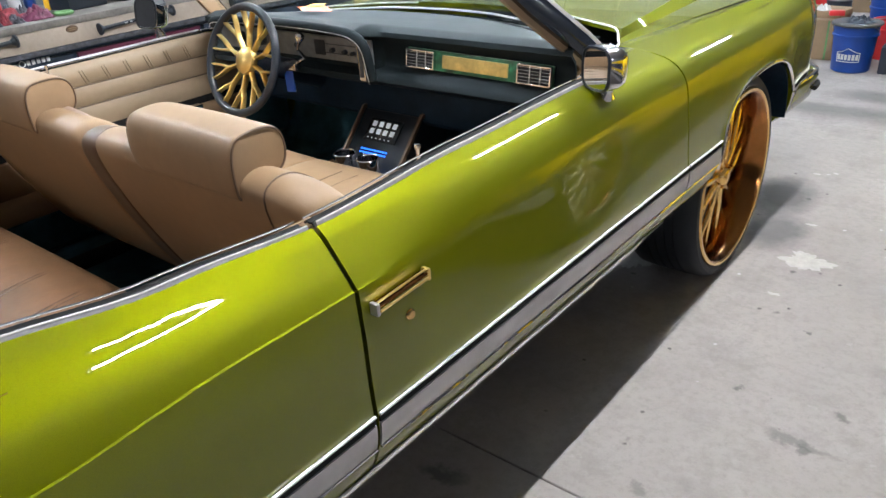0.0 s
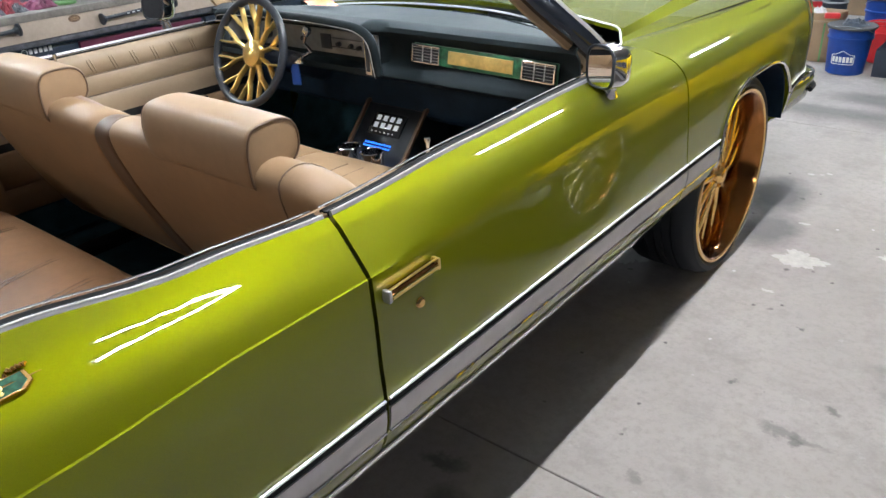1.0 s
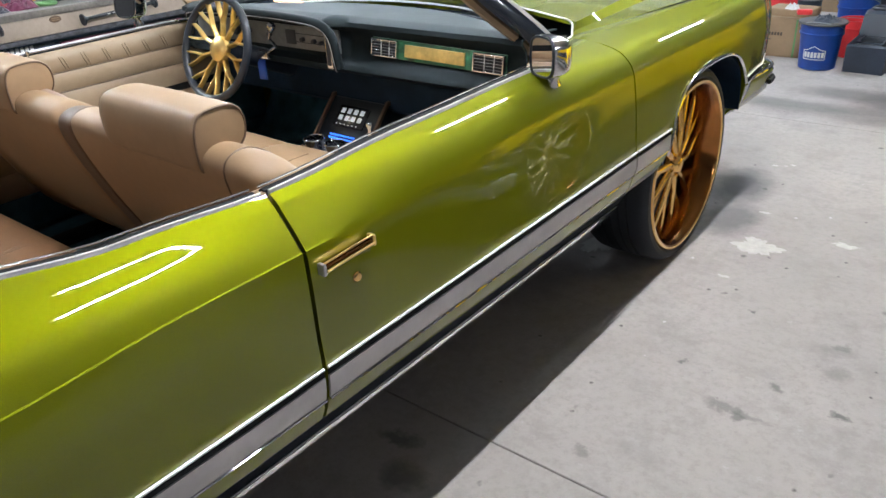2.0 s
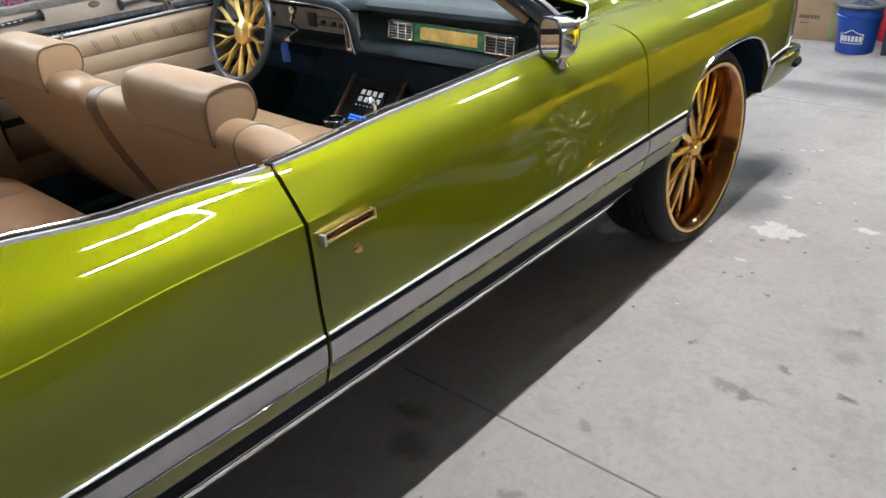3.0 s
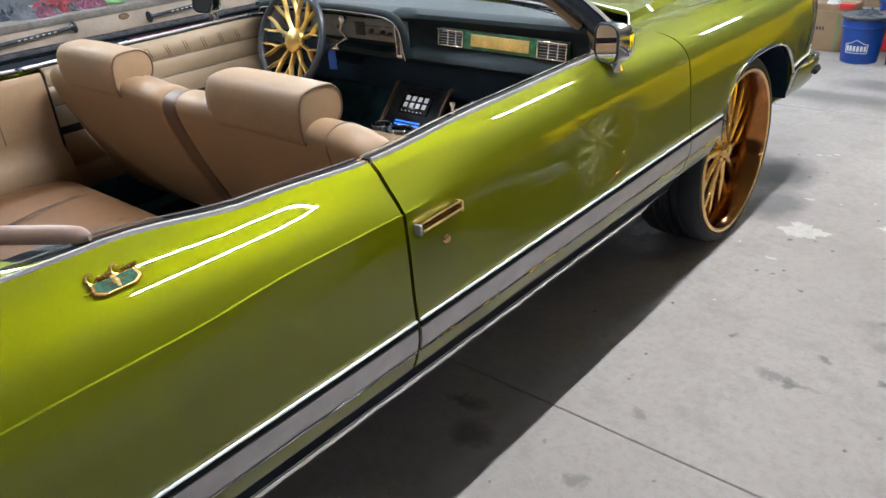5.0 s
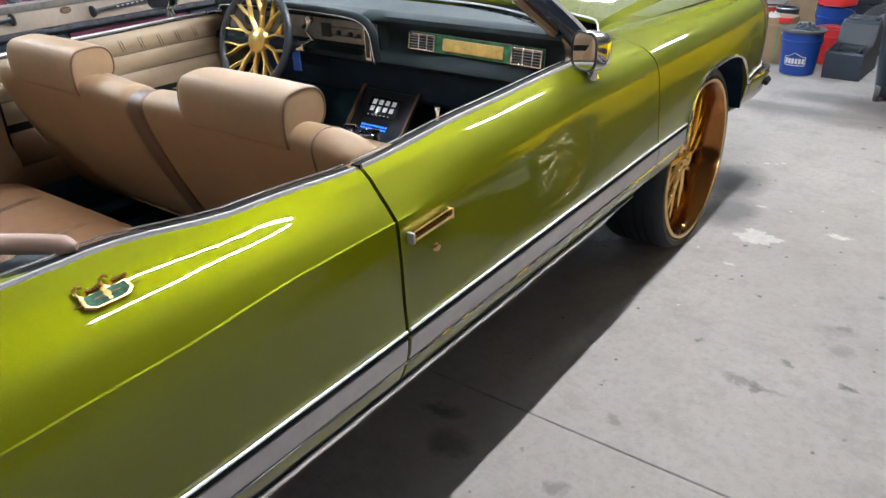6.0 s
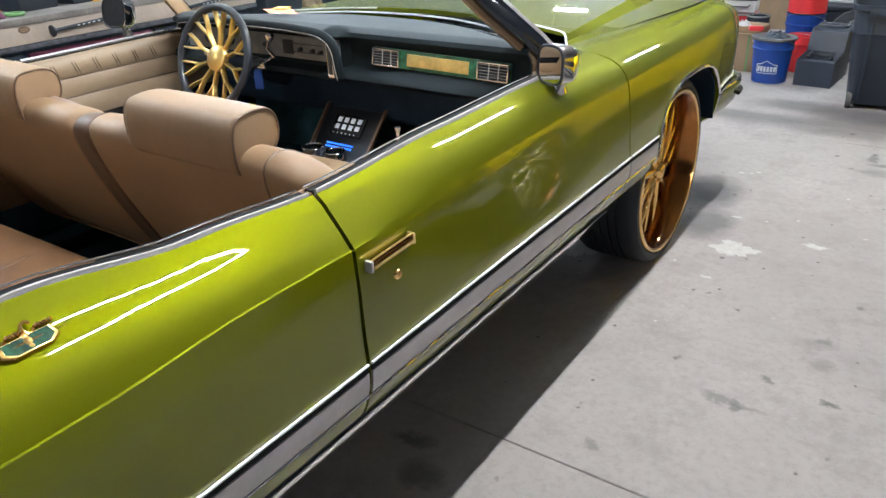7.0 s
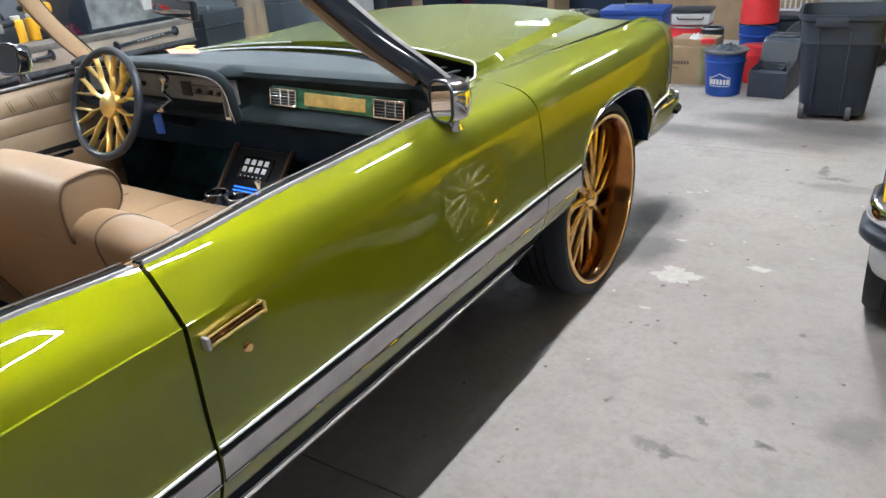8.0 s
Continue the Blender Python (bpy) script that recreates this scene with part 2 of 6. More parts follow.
STEEL = mat("grey_steel", (0.35, 0.36, 0.38), 0.35, 0.9, 0.15, 12)
WOOD = mat("light_bench_wood", (0.335, 0.275, 0.230), 0.55, 0, 0.16, 4, 45)
CHEST = mat("dark_navy_tool_chest", (0.014, 0.024, 0.045), 0.35, 0.2, 0.2, 5)
RED = mat("red_plastic", (0.56, 0.028, 0.034), 0.4, 0, 0.15, 8)
MAROON = mat("maroon_steel", (0.09, 0.008, 0.035), 0.4, 0.2, 0.2, 6)
BLUE = mat("blue_plastic", (0.003, 0.040, 0.230), 0.42, 0, 0.15, 7)
WHITEP = mat("white_print", (0.51, 0.5168, 0.5304), 0.5, 0, 0.06)
CARD = mat("brown_cardboard", (0.2408, 0.1642, 0.0985), 0.85, 0, 0.12, 6, 70)
BINP = mat("charcoal_bin_plastic", (0.0165, 0.024, 0.040), 0.5, 0, 0.25, 5, 60, 0.3, dirt=0.2)
GREYP = mat("grey_plastic", (0.22, 0.22, 0.23), 0.55, 0, 0.2, 9)
YELLOWP = mat("yellow_plastic", (0.75, 0.40, 0.02), 0.45, 0, 0.12, 9)
GREENP = mat("green_tape", (0.10, 0.22, 0.08), 0.6)
INK = mat("dark_print", (0.06, 0.045, 0.035), 0.8)
CYAN = mat("blue_lit_keys", (0.02, 0.16, 0.9), 0.4, 0, 0, emit=2.5)
SCREEN = mat("dark_glass_screen", (0.02, 0.022, 0.026), 0.12, 0, 0.1)
ICON = mat("lit_screen_icon", (0.55, 0.58, 0.66), 0.4, 0, 0, emit=0.4)
ORANGE = mat("orange_print", (0.75, 0.16, 0.03), 0.5, 0, 0.2, 30)
BLUEKEY = mat("blue_key_tag", (0.01, 0.07, 0.36), 0.4)
FILM = mat("clear_wrap_film", (0.25, 0.27, 0.29), 0.15, 0, 0.4, 12)


# ---- mesh helpers ----
def spline(pts, n):
    """n+1 points along a Catmull-Rom curve through pts."""
    p = [Vector(q) for q in pts]
    p = [p[0] * 2 - p[1], *p, p[-1] * 2 - p[-2]]
    out = []
    for i in range(n + 1):
        u = i / n * (len(p) - 3)
        k = min(int(u), len(p) - 4)
        t = u - k
        a, b, c, d = p[k:k + 4]
        out.append(0.5 * (2 * b + (c - a) * t + (2 * a - 5 * b + 4 * c - d) * t * t + (3 * b - a - 3 * c + d) * t ** 3))
    return out


def lerp_rows(keys, y):
    """Rows of numbers keyed by y, blended smoothly."""
    if y <= keys[0][0]:
        return keys[0][1]
    for (y0, a), (y1, b) in zip(keys, keys[1:]):
        if y <= y1:
            t = (y - y0) / (y1 - y0)
            t = t * t * (3 - 2 * t)
            return [tuple(p + (q - p) * t for p, q in zip(u, v)) for u, v in zip(a, b)]
    return keys[-1][1]


def grid(bm, rows, close_u=False, close_v=False):
    vs = [[bm.verts.new(p) for p in row] for row in rows]
    nu, nv = len(vs), len(vs[0])
    for i in range(nu - (not close_u)):
        for j in range(nv - (not close_v)):
            a, b, c, d = vs[i][j], vs[(i + 1) % nu][j], vs[(i + 1) % nu][(j + 1) % nv], vs[i][(j + 1) % nv]
            if len({a, b, c, d}) == 4:
                bm.faces.new((a, b, c, d))
    return vs


def rbox(bm, c, s, bevel=0.01, m=None, seg=2, taper=1.0):
    """A box with rounded edges, middle c, size s; taper: the top's share of the bottom."""
    r = bmesh.ops.create_cube(bm, size=1.0)
    vs = r["verts"]
    for v in vs:
        k = taper if v.co.z > 0 else 1.0
        v.co = Vector((v.co.x * s[0] * k, v.co.y * s[1] * k, v.co.z * s[2]))
    es = list({e for v in vs for e in v.link_edges})
    if bevel:
        g = bmesh.ops.bevel(bm, geom=es, offset=min(bevel, min(s) * 0.49), segments=seg, profile=0.6, affect="EDGES", clamp_overlap=True)
        vs = list({v for f in g["faces"] for v in f.verts} | {v for v in vs if v.is_valid})
    t = Matrix.Translation(c) @ (m or Matrix())
    for v in vs:
        v.co = t @ v.co
    return vs


def tube(bm, pts, r, n=8, closed=False, caps=True):
    pts = [Vector(p) for p in pts]
    k = len(pts)
    rows, up = [], None
    for i, p in enumerate(pts):
        a, b = (pts[i - 1], pts[(i + 1) % k]) if closed else (pts[max(i - 1, 0)], pts[min(i + 1, k - 1)])
        d = (b - a).normalized()
        if up is None:
            up = d.orthogonal().normalized()
        up = (up - d * up.dot(d)).normalized()
        side = d.cross(up)
        rr = r[i] if isinstance(r, (list, tuple)) else r
        rows.append([p + (up * math.cos(2 * math.pi * j / n) + side * math.sin(2 * math.pi * j / n)) * rr for j in range(n)])
    vs = grid(bm, rows, closed, True)
    if caps and not closed:
        bm.faces.new(vs[0][::-1])
        bm.faces.new(vs[-1])
    return vs


def strip(bm, pts, w, h, up=(0, 0, 1)):
    """A flat bar of width w (across up) and height h along pts."""
    pts = [Vector(p) for p in pts]
    rows = []
    for i, p in enumerate(pts):
        d = (pts[min(i + 1, len(pts) - 1)] - pts[max(i - 1, 0)]).normalized()
        u = (Vector(up) - d * Vector(up).dot(d)).normalized()
        s = d.cross(u)
        rows.append([p + s * (w / 2) * a + u * (h / 2) * b for a, b in ((-1, -0.7), (-0.8, -1), (0.8, -1), (1, -0.7), (1, 0.7), (0.8, 1), (-0.8, 1), (-1, 0.7))])
    vs = grid(bm, rows, False, True)
    bm.faces.new(vs[0][::-1])
    bm.faces.new(vs[-1])


def revolve(bm, prof, n=32, m=None, caps=True):
    """Turns (radius, height) rows about z, then moves by m."""
    m = m or Matrix()
    rows = [[m @ Vector((r * math.cos(2 * math.pi * j / n), r * math.sin(2 * math.pi * j / n), h)) for j in range(n)] for r, h in prof]
    vs = grid(bm, rows, False, True)
    if caps:
        if prof[0][0] > 1e-6:
            bm.faces.new(vs[0][::-1])
        if prof[-1][0] > 1e-6:
            bm.faces.new(vs[-1])


def mesh_of(name, bm, material, sharp=32):
    bmesh.ops.remove_doubles(bm, verts=bm.verts, dist=1e-5)
    bmesh.ops.recalc_face_normals(bm, faces=bm.faces)
    for f in bm.faces:
        f.smooth = True
    for e in bm.edges:
        e.smooth = len(e.link_faces) == 2 and e.calc_face_angle(0) <= radians(sharp)
    me = bpy.data.meshes.new(name)
    bm.to_mesh(me)
    bm.free()
    me.materials.append(material)
    return me


def part(name, bm, material, parent=None, label="", m=None, solid=0.0, sharp=32):
    """One mesh object under a thing or a part. bm: a bmesh, or mesh data to share."""
    ob = new(name, mesh_of(name, bm, material, sharp) if isinstance(bm, bmesh.types.BMesh) else bm)
    ob.parent = parent
    if m is not None:
        ob.matrix_basis = m
    if solid:
        mod = ob.modifiers.new("thickness", "SOLIDIFY")
        mod.thickness, mod.offset = solid, -1.0
    return tagged(ob, label)


def thing(name, label, category, m=None, group="", kind=""):
    ob = new(name)
    ob.empty_display_size = 0.1
    ob.matrix_basis = m or Matrix()
    return tagged(ob, label, category, group, kind)


def solo(name, bm, material, label, category, m=None, group="", kind=""):
    ob = part(name, bm, material, None, label, m)
    return tagged(ob, label, category, group, kind)


def B():
    return bmesh.new()


def flip(p):
    """The mirror image of a place across the car's middle line."""
    return Vector((2 * XC - p[0], p[1], p[2]))


RX, RY, RZ = (lambda a: pose(0, 0, 0, a)), (lambda a: pose(0, 0, 0, 0, a)), (lambda a: pose(0, 0, 0, 0, 0, a))
TO_X = RY(90)  # z of a turned shape points along +x

# ---- the room ----
floor_base = B()
rbox(floor_base, (3.5, 2.25, -0.11), (20.2, 19.7, 0.2), 0.0)
floor = tagged(part("floor", floor_base, UNDER), "worn grey concrete garage floor with oil marks", "floor", kind="structure")
CUTS_X, CUTS_Y = (-6.5, -3.4, 2.4, 8.0, 13.5), (-7.4, -2.8, 0.585, 4.02, 7.2, 11.9)
for x0, x1 in zip(CUTS_X, CUTS_X[1:]):
    for y0, y1 in zip(CUTS_Y, CUTS_Y[1:]):
        bm = B()
        rbox(bm, ((x0 + x1) / 2, (y0 + y1) / 2, -0.02), (x1 - x0 - 0.003, y1 - y0 - 0.003, 0.04), 0.003, seg=1)
        part("slab", bm, CONCRETE, floor)

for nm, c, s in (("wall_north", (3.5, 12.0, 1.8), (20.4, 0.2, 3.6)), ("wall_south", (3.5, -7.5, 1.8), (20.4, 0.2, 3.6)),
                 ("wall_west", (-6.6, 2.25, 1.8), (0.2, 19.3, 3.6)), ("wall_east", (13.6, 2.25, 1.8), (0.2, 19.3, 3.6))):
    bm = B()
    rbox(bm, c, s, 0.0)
    tagged(part(nm, bm, NORTHWALL if nm == "wall_north" else EASTWALL if nm == "wall_east" else WALL), "grey painted garage wall, toned for the light it reflects", "wall", kind="structure")
bm = B()
rbox(bm, (3.5, 2.25, 3.66), (20.4, 19.7, 0.12), 0.0)
tagged(part("ceiling", bm, CEIL), "white garage ceiling", "ceiling", kind="structure")


def lamp(x, y, along="y", length=1.2, z=3.05, cool=True, glow=None):
    m = pose(x, y, z, 0, 0, 0 if along == "y" else 90)
    t = thing("ceiling_lamp", "unseen white LED batten lamp hanging from the ceiling", "lamp", m, "ceiling lamps")
    bm = B()
    rbox(bm, (0, 0, 0.03), (0.11, length, 0.05), 0.008)
    part("housing", bm, STEEL, t)
    bm = B()
    rbox(bm, (0, 0, -0.01), (0.032, length - 0.06, 0.032), 0.012)
    part("tube", bm, glow or (TUBE_COOL if cool else TUBE), t, "glowing white LED tube")
    for s in (-0.4, 0.4):
        bm = B()
        tube(bm, [(0, s * length, 0.05), (0, s * length, 3.6 - z)], 0.004, 6)
        part("hanger", bm, STEEL, t)


# added fill lamps behind the camera, dimmed to keep the seat backs dark
lamp(-0.05, -5.2, cool=False, glow=FILL_DIM)
lamp(-3.6, -3.36, cool=False, glow=FILL_DIM)
# low row added far out of view as side fill for the flank
for y in (-3.36, -0.06, 3.25):
    lamp(7.6, y, z=2.35, glow=FILL_FAR)
for y in (0.75, 3.25):
    lamp(0.11, y, cool=False)
# added lamp, brightens the bin and the clutter at the back
lamp(0.5, 6.9, glow=FILL_BACK)
# unseen lamps added on the left to fill the bench front and cabin
for spec in ((-3.6, -0.06), (-3.6, 3.25), (-3.6, 6.5), (-4.46, 10.75, "x", 0.7, 3.0)):
    lamp(*spec)

# ---- the green convertible ----
car = thing("convertible_car", "lime green flake-painted convertible with gold wheels and tan interior", "car")

# right flank: (x, z) from the lower edge over the crease to the belt, keyed by y
LOW = [(-0.045, 0.474), (-0.011, 0.500), (0.010, 0.60)]
FLANK = [
    (-1.6, LOW + [(0.014, 0.68), (0.008, 0.78), (-0.011, 0.846), (-0.042, 0.892), (-0.088, 0.940), (-0.138, 0.980), (-0.185, 1.03)]),
    (-0.55, LOW + [(0.012, 0.70), (0.006, 0.80), (-0.014, 0.868), (-0.039, 0.908), (-0.076, 0.944), (-0.122, 0.966), (-0.162, 1.006)]),
    (-0.25, LOW + [(0.010, 0.70), (0.003, 0.81), (-0.015, 0.882), (-0.038, 0.914), (-0.072, 0.942), (-0.106, 0.961), (-0.132, 0.982)]),
    (0.03, LOW + [(0.005, 0.70), (-0.002, 0.80), (-0.016, 0.881), (-0.041, 0.909), (-0.066, 0.934), (-0.089, 0.958), (-0.112, 0.974)]),
    (0.45, LOW + [(0.004, 0.70), (-0.006, 0.79), (-0.016, 0.875), (-0.028, 0.911), (-0.048, 0.943), (-0.076, 0.969), (-0.116, 0.988)]),
    (0.95, LOW + [(0.004, 0.70), (-0.005, 0.79), (-0.016, 0.880), (-0.028, 0.917), (-0.049, 0.949), (-0.078, 0.975), (-0.120, 0.994)]),
    (1.43, LOW + [(0.004, 0.70), (-0.003, 0.80), (-0.014, 0.890), (-0.027, 0.922), (-0.050, 0.949), (-0.083, 0.969), (-0.130, 0.982)]),
    (2.40, LOW + [(0.002, 0.70), (0.000, 0.80), (-0.014, 0.875), (-0.028, 0.913), (-0.052, 0.942), (-0.085, 0.962), (-0.130, 0.974)]),
    (2.72, [(-0.06, 0.505), (-0.03, 0.53), (-0.016, 0.60), (-0.010, 0.70), (-0.010, 0.80), (-0.022, 0.870), (-0.042, 0.928), (-0.069, 0.956), (-0.100, 0.971), (-0.130, 0.978)]),
    (2.95, [(-0.11, 0.505), (-0.08, 0.53), (-0.066, 0.60), (-0.058, 0.70), (-0.058, 0.80), (-0.064, 0.860), (-0.078, 0.902), (-0.098, 0.924), (-0.120, 0.935), (-0.140, 0.940)]),
]
ARCHES = ((2.09, 0.40, 0.50, 0.30), (-1.10, 0.42, 0.50, 0.27))


def arch_z(y):
    for c, half, z0, h in ARCHES:
        u = abs((y - c) / half)
        if u < 1:
            return z0 + h * (1 - u ** 2.6) ** (1 / 2.6)
    return 0.0


def flank(y, z_from=0.0, z_to=9.0, n=22):
    """The flank's outline at y between two heights, evenly spread."""
    k = [Vector((x, 0, z)) for x, z in lerp_rows(FLANK, y)]
    line = spline(k[:6], 40) + spline(k[5:], 24)[1:]
    line = [p for p in line if z_from - 1e-9 <= p.z <= z_to + 1e-9] or line[-2:]
    if z_from > line[0].z + 1e-6:
        line[0].z = z_from
    if len(line) < 2:
        line = line * 2
    d = [0.0]
    for a, b in zip(line, line[1:]):
        d.append(d[-1] + (b - a).length)
    places = [d[-1] * i / n for i in range(n + 1)]
    crease = d[min(range(len(line)), key=lambda i: (line[i] - k[5]).length)]
    lip = max(0.0, min(1.0, (0.13 - y) / 0.10))
    if n == 22:  # rows gather at the crease: a raised fold on the quarter, soft on the door
        near = [a_ + (b_ - a_) * lip for a_, b_ in zip((-0.037, -0.018, 0.0, 0.012, 0.024, 0.037), (-0.008, -0.003, 0.0, 0.0011, 0.0022, 0.007))]
        places = [(crease + near[0]) * i / 12 for i in range(12)] + [crease + e for e in near] + [crease + near[5] + (d[-1] - 0.036 - crease - near[5]) * i / 5 for i in range(1, 6)] + [d[-1] - e for e in (0.031, 0.026, 0.018, 0.0)]
    out = []
    for s in places:
        j = 0
        while j < len(d) - 2 and d[j + 1] < s:
            j += 1
        t = (s - d[j]) / max(d[j + 1] - d[j], 1e-9)
        p = line[j].lerp(line[j + 1], t)
        proud = 0.0
        if n == 22:
            e = s - crease
            proud = 0.0007 * lip * max(0.0, 1 - abs(d[-1] - 0.031 - s) / 0.005) + 0.0026 * lip * (max(0.0, 1 + e / 0.06) if e < 0 else max(0.0, 1 - e / 0.0022))
        out.append(Vector((p.x + proud, y, p.z)))
    if n == 22:
        out[14] = out[14].lerp((out[13] + out[15]) / 2, 0.45 * (1 - lip))
    return out


def flank_at(y, z):
    """x of the flank at y, z."""
    return min(flank(y, n=120), key=lambda p: abs(p.z - z)).x


def steps(a, b, d):
    n = max(1, round((b - a) / d))
    return [a + (b - a) * i / n for i in range(n + 1)]


def cut_rear(z):
    """The door's rear edge leans back and curves towards the belt."""
    u = max(0.0, min(1.0, (z - 0.6) / 0.38))
    return 0.004 + 0.026 * u * u


def side_rows(y0, y1, d, edge0=None, edge1=None, top=None):
    rows = []
    ys = steps(y0, y1, d)
    for c, half, _, _ in ARCHES:
        for e in (-0.9995, -0.97, -0.92, 0.92, 0.97, 0.9995):
            if y0 < c + half * e < y1:
                ys.append(c + half * e)
    for y in sorted(ys):
        row = flank(y, max(arch_z(y), 0.0))
        for p in row:
            w0, w1 = max(0.0, 1 - (y - y0) / 0.25), max(0.0, 1 - (y1 - y) / 0.25)
            p.y += (edge0(p.z) * w0 if edge0 else 0) + (edge1(p.z) * w1 if edge1 else 0)
        if top:
            row = row + top(y, row[-1])
        rows.append(row)
    return rows


def both(name, rows, material, label="", solid=0.02):
    made = []
    for k, f in enumerate((lambda p: Vector(p), flip)):
        bm = B()
        grid(bm, [[f(p) for p in r] for r in rows])
        ob = part(name, bm, material, car, label, sharp=22)
        mod = ob.modifiers.new("thickness", "SOLIDIFY")
        mod.thickness, mod.offset = solid, (-1.0)
        made.append(ob)
    return made


def seam_x(y):
    """The gap between hood and fender."""
    return min(-0.148, -0.258 + 0.108 * max(0.0, y - 1.5))


def fender_top(y, p):
    x1 = seam_x(y)
    return [Vector((p.x + (x1 - p.x) * u, y, p.z + 0.012 * math.sin(u * 1.5))) for u in (0.25, 0.5, 0.75, 0.97)] + [Vector((x1, y, p.z - 0.012))]


door_rows = side_rows(0.0, 1.412, 0.045, cut_rear, None)
doors = both("door", door_rows, GREEN, "lime green metallic door")
fender_rows = side_rows(1.42, 2.95, 0.04, top=fender_top)
both("fender", fender_rows, GREEN, "lime green front fender with chrome arch trim")


def deck(y, p):
    """The quarter panel's top turns in behind the cabin."""
    if y > -0.62:
        return [Vector(p), Vector(p), Vector(p)]
    w = min(1.0, (-0.62 - y) / 0.12)
    return [Vector((p.x - a * w, y, p.z + 0.008 * w)) for a in (0.05, 0.10, 0.15)]


quarter_rows = side_rows(-2.6, -0.010, 0.05, None, cut_rear, deck)
both("quarter_panel", quarter_rows, GREEN, "lime green rear quarter panel")

for f in (lambda p: Vector(p), flip):
    bm = B()
    grid(bm, [[f(p + Vector((-0.012, dy + cut_rear(p.z), -0.004))) for p in flank(0.0, z_to=0.945, n=24)] for dy in (-0.03, 0.02)])
    part("door_jamb", bm, WEATHER, car, "black door jamb", solid=0.004)
    bm = B()
    grid(bm, [[f(p + Vector((-0.012, dy, -0.004))) for p in flank(1.416, z_to=0.955, n=24)] for dy in (-0.02, 0.02)])
    part("door_jamb", bm, WEATHER, car, "black door jamb", solid=0.004)

# hood with raised middle, from the cowl to the nose
HX = (0.0, 0.25, 0.5, 0.72, 0.8, 0.86, 0.93, 1.0)


def hood_y(u):
    return 1.465 + 0.24 * (1 - abs(u) ** 2.2)


def hood_at(s, t):
    y = hood_y(s) + (2.86 + 0.05 * (1 - s * s) - hood_y(s)) * t
    side = abs(seam_x(y) - 0.017 - XC)
    ridge = 0.710 - 0.16 * t
    u = abs(s)
    x = u / 0.8 * ridge if u <= 0.8 else ridge + (side - ridge) * (u - 0.8) / 0.2
    z = 1.048 - 0.026 * (u / 0.8) ** 2 if u <= 0.8 else 1.022 - (0.024 * (u - 0.8) / 0.06 if u < 0.86 else 0.024 + 0.006 * (u - 0.86) / 0.14)
    z -= 0.06 * max(0.0, (t - 0.80) / 0.20) ** 2 + 0.008 * (1 - t)
    return Vector((XC + math.copysign(x, s), y, z))


def hood_row(t):
    return [hood_at(s, t) for s in [-h for h in HX[::-1]] + list(HX[1:])]


bm = B()
grid(bm, [hood_row(i / 24) for i in range(25)])
part("hood", bm, GREEN, car, "lime green hood with raised centre", solid=0.018, sharp=14)

for f in (lambda p: Vector(p), flip):
    bm = B()
    strip(bm, [f((seam_x(y) - 0.008, y, 0.970 - 0.030 * max(0.0, y - 2.45) ** 1.2)) for y in steps(1.50, 2.85, 0.07)], 0.016, 0.026)
    part("hood_gutter", bm, WEATHER, car, "black gutter beside the hood")
    # black strip stands in for the shaded side of the hood edge
    bm = B()
    strip(bm, [f(hood_at(1.0, i / 20) + Vector((0.0022, 0, -0.0085))) for i in range(1, 20)], 0.004, 0.015)
    part("hood_seal", bm, WEATHER, car, "black strip standing in for the shade along the hood edge")

# cowl well, windscreen and its frame


def glass_base(u):
    return Vector((XC + 0.835 * u, 1.13 + 0.40 * (1 - abs(u) ** 2.4), 1.022 + 0.02 * (1 - u * u)))


def glass_top(u):
    return Vector((XC + 0.645 * u, 0.77 + 0.22 * (1 - abs(u) ** 2.2), 1.395 + 0.02 * (1 - u * u)))


US = [i / 12 - 1 for i in range(25)]
bm = B()
grid(bm, [[glass_base(u) + Vector((0, 0, -0.02)) for u in US], [Vector((XC + 0.725 * u, hood_y(u) + 0.02, 0.966)) for u in US]])
part("cowl_panel", bm, BLACK, car, "black ventilated cowl below the windscreen", solid=0.02)
for k in range(-8, 9):
    u = k / 10
    a, b = glass_base(u) + Vector((0, 0.02, -0.022)), Vector((XC + 0.78 * u, hood_y(u), 0.982))
    bm = B()
    strip(bm, [a, b], 0.02, 0.006)
    part("cowl_slat", bm, DASH, car)
bm = B()
grid(bm, [[glass_base(u).lerp(glass_top(u), t) + Vector((0, 0.02 * math.sin(t * math.pi), 0)) for u in US] for t in [i / 6 for i in range(7)]])
pane = part("windscreen", bm, GLASS, car, "clear curved windscreen", solid=0.005)
pane.visible_shadow = False
bm = B()
tube(bm, [glass_base(u) + Vector((0, 0.012, 0.002)) for u in US], 0.004, 8)
part("windscreen_trim", bm, BEAD, car, "chrome strip along the windscreen base")
bm = B()
strip(bm, [glass_top(u) + Vector((0, -0.012, 0.012)) for u in US], 0.05, 0.035)
part("windscreen_header", bm, TAN, car, "tan-covered windscreen header")
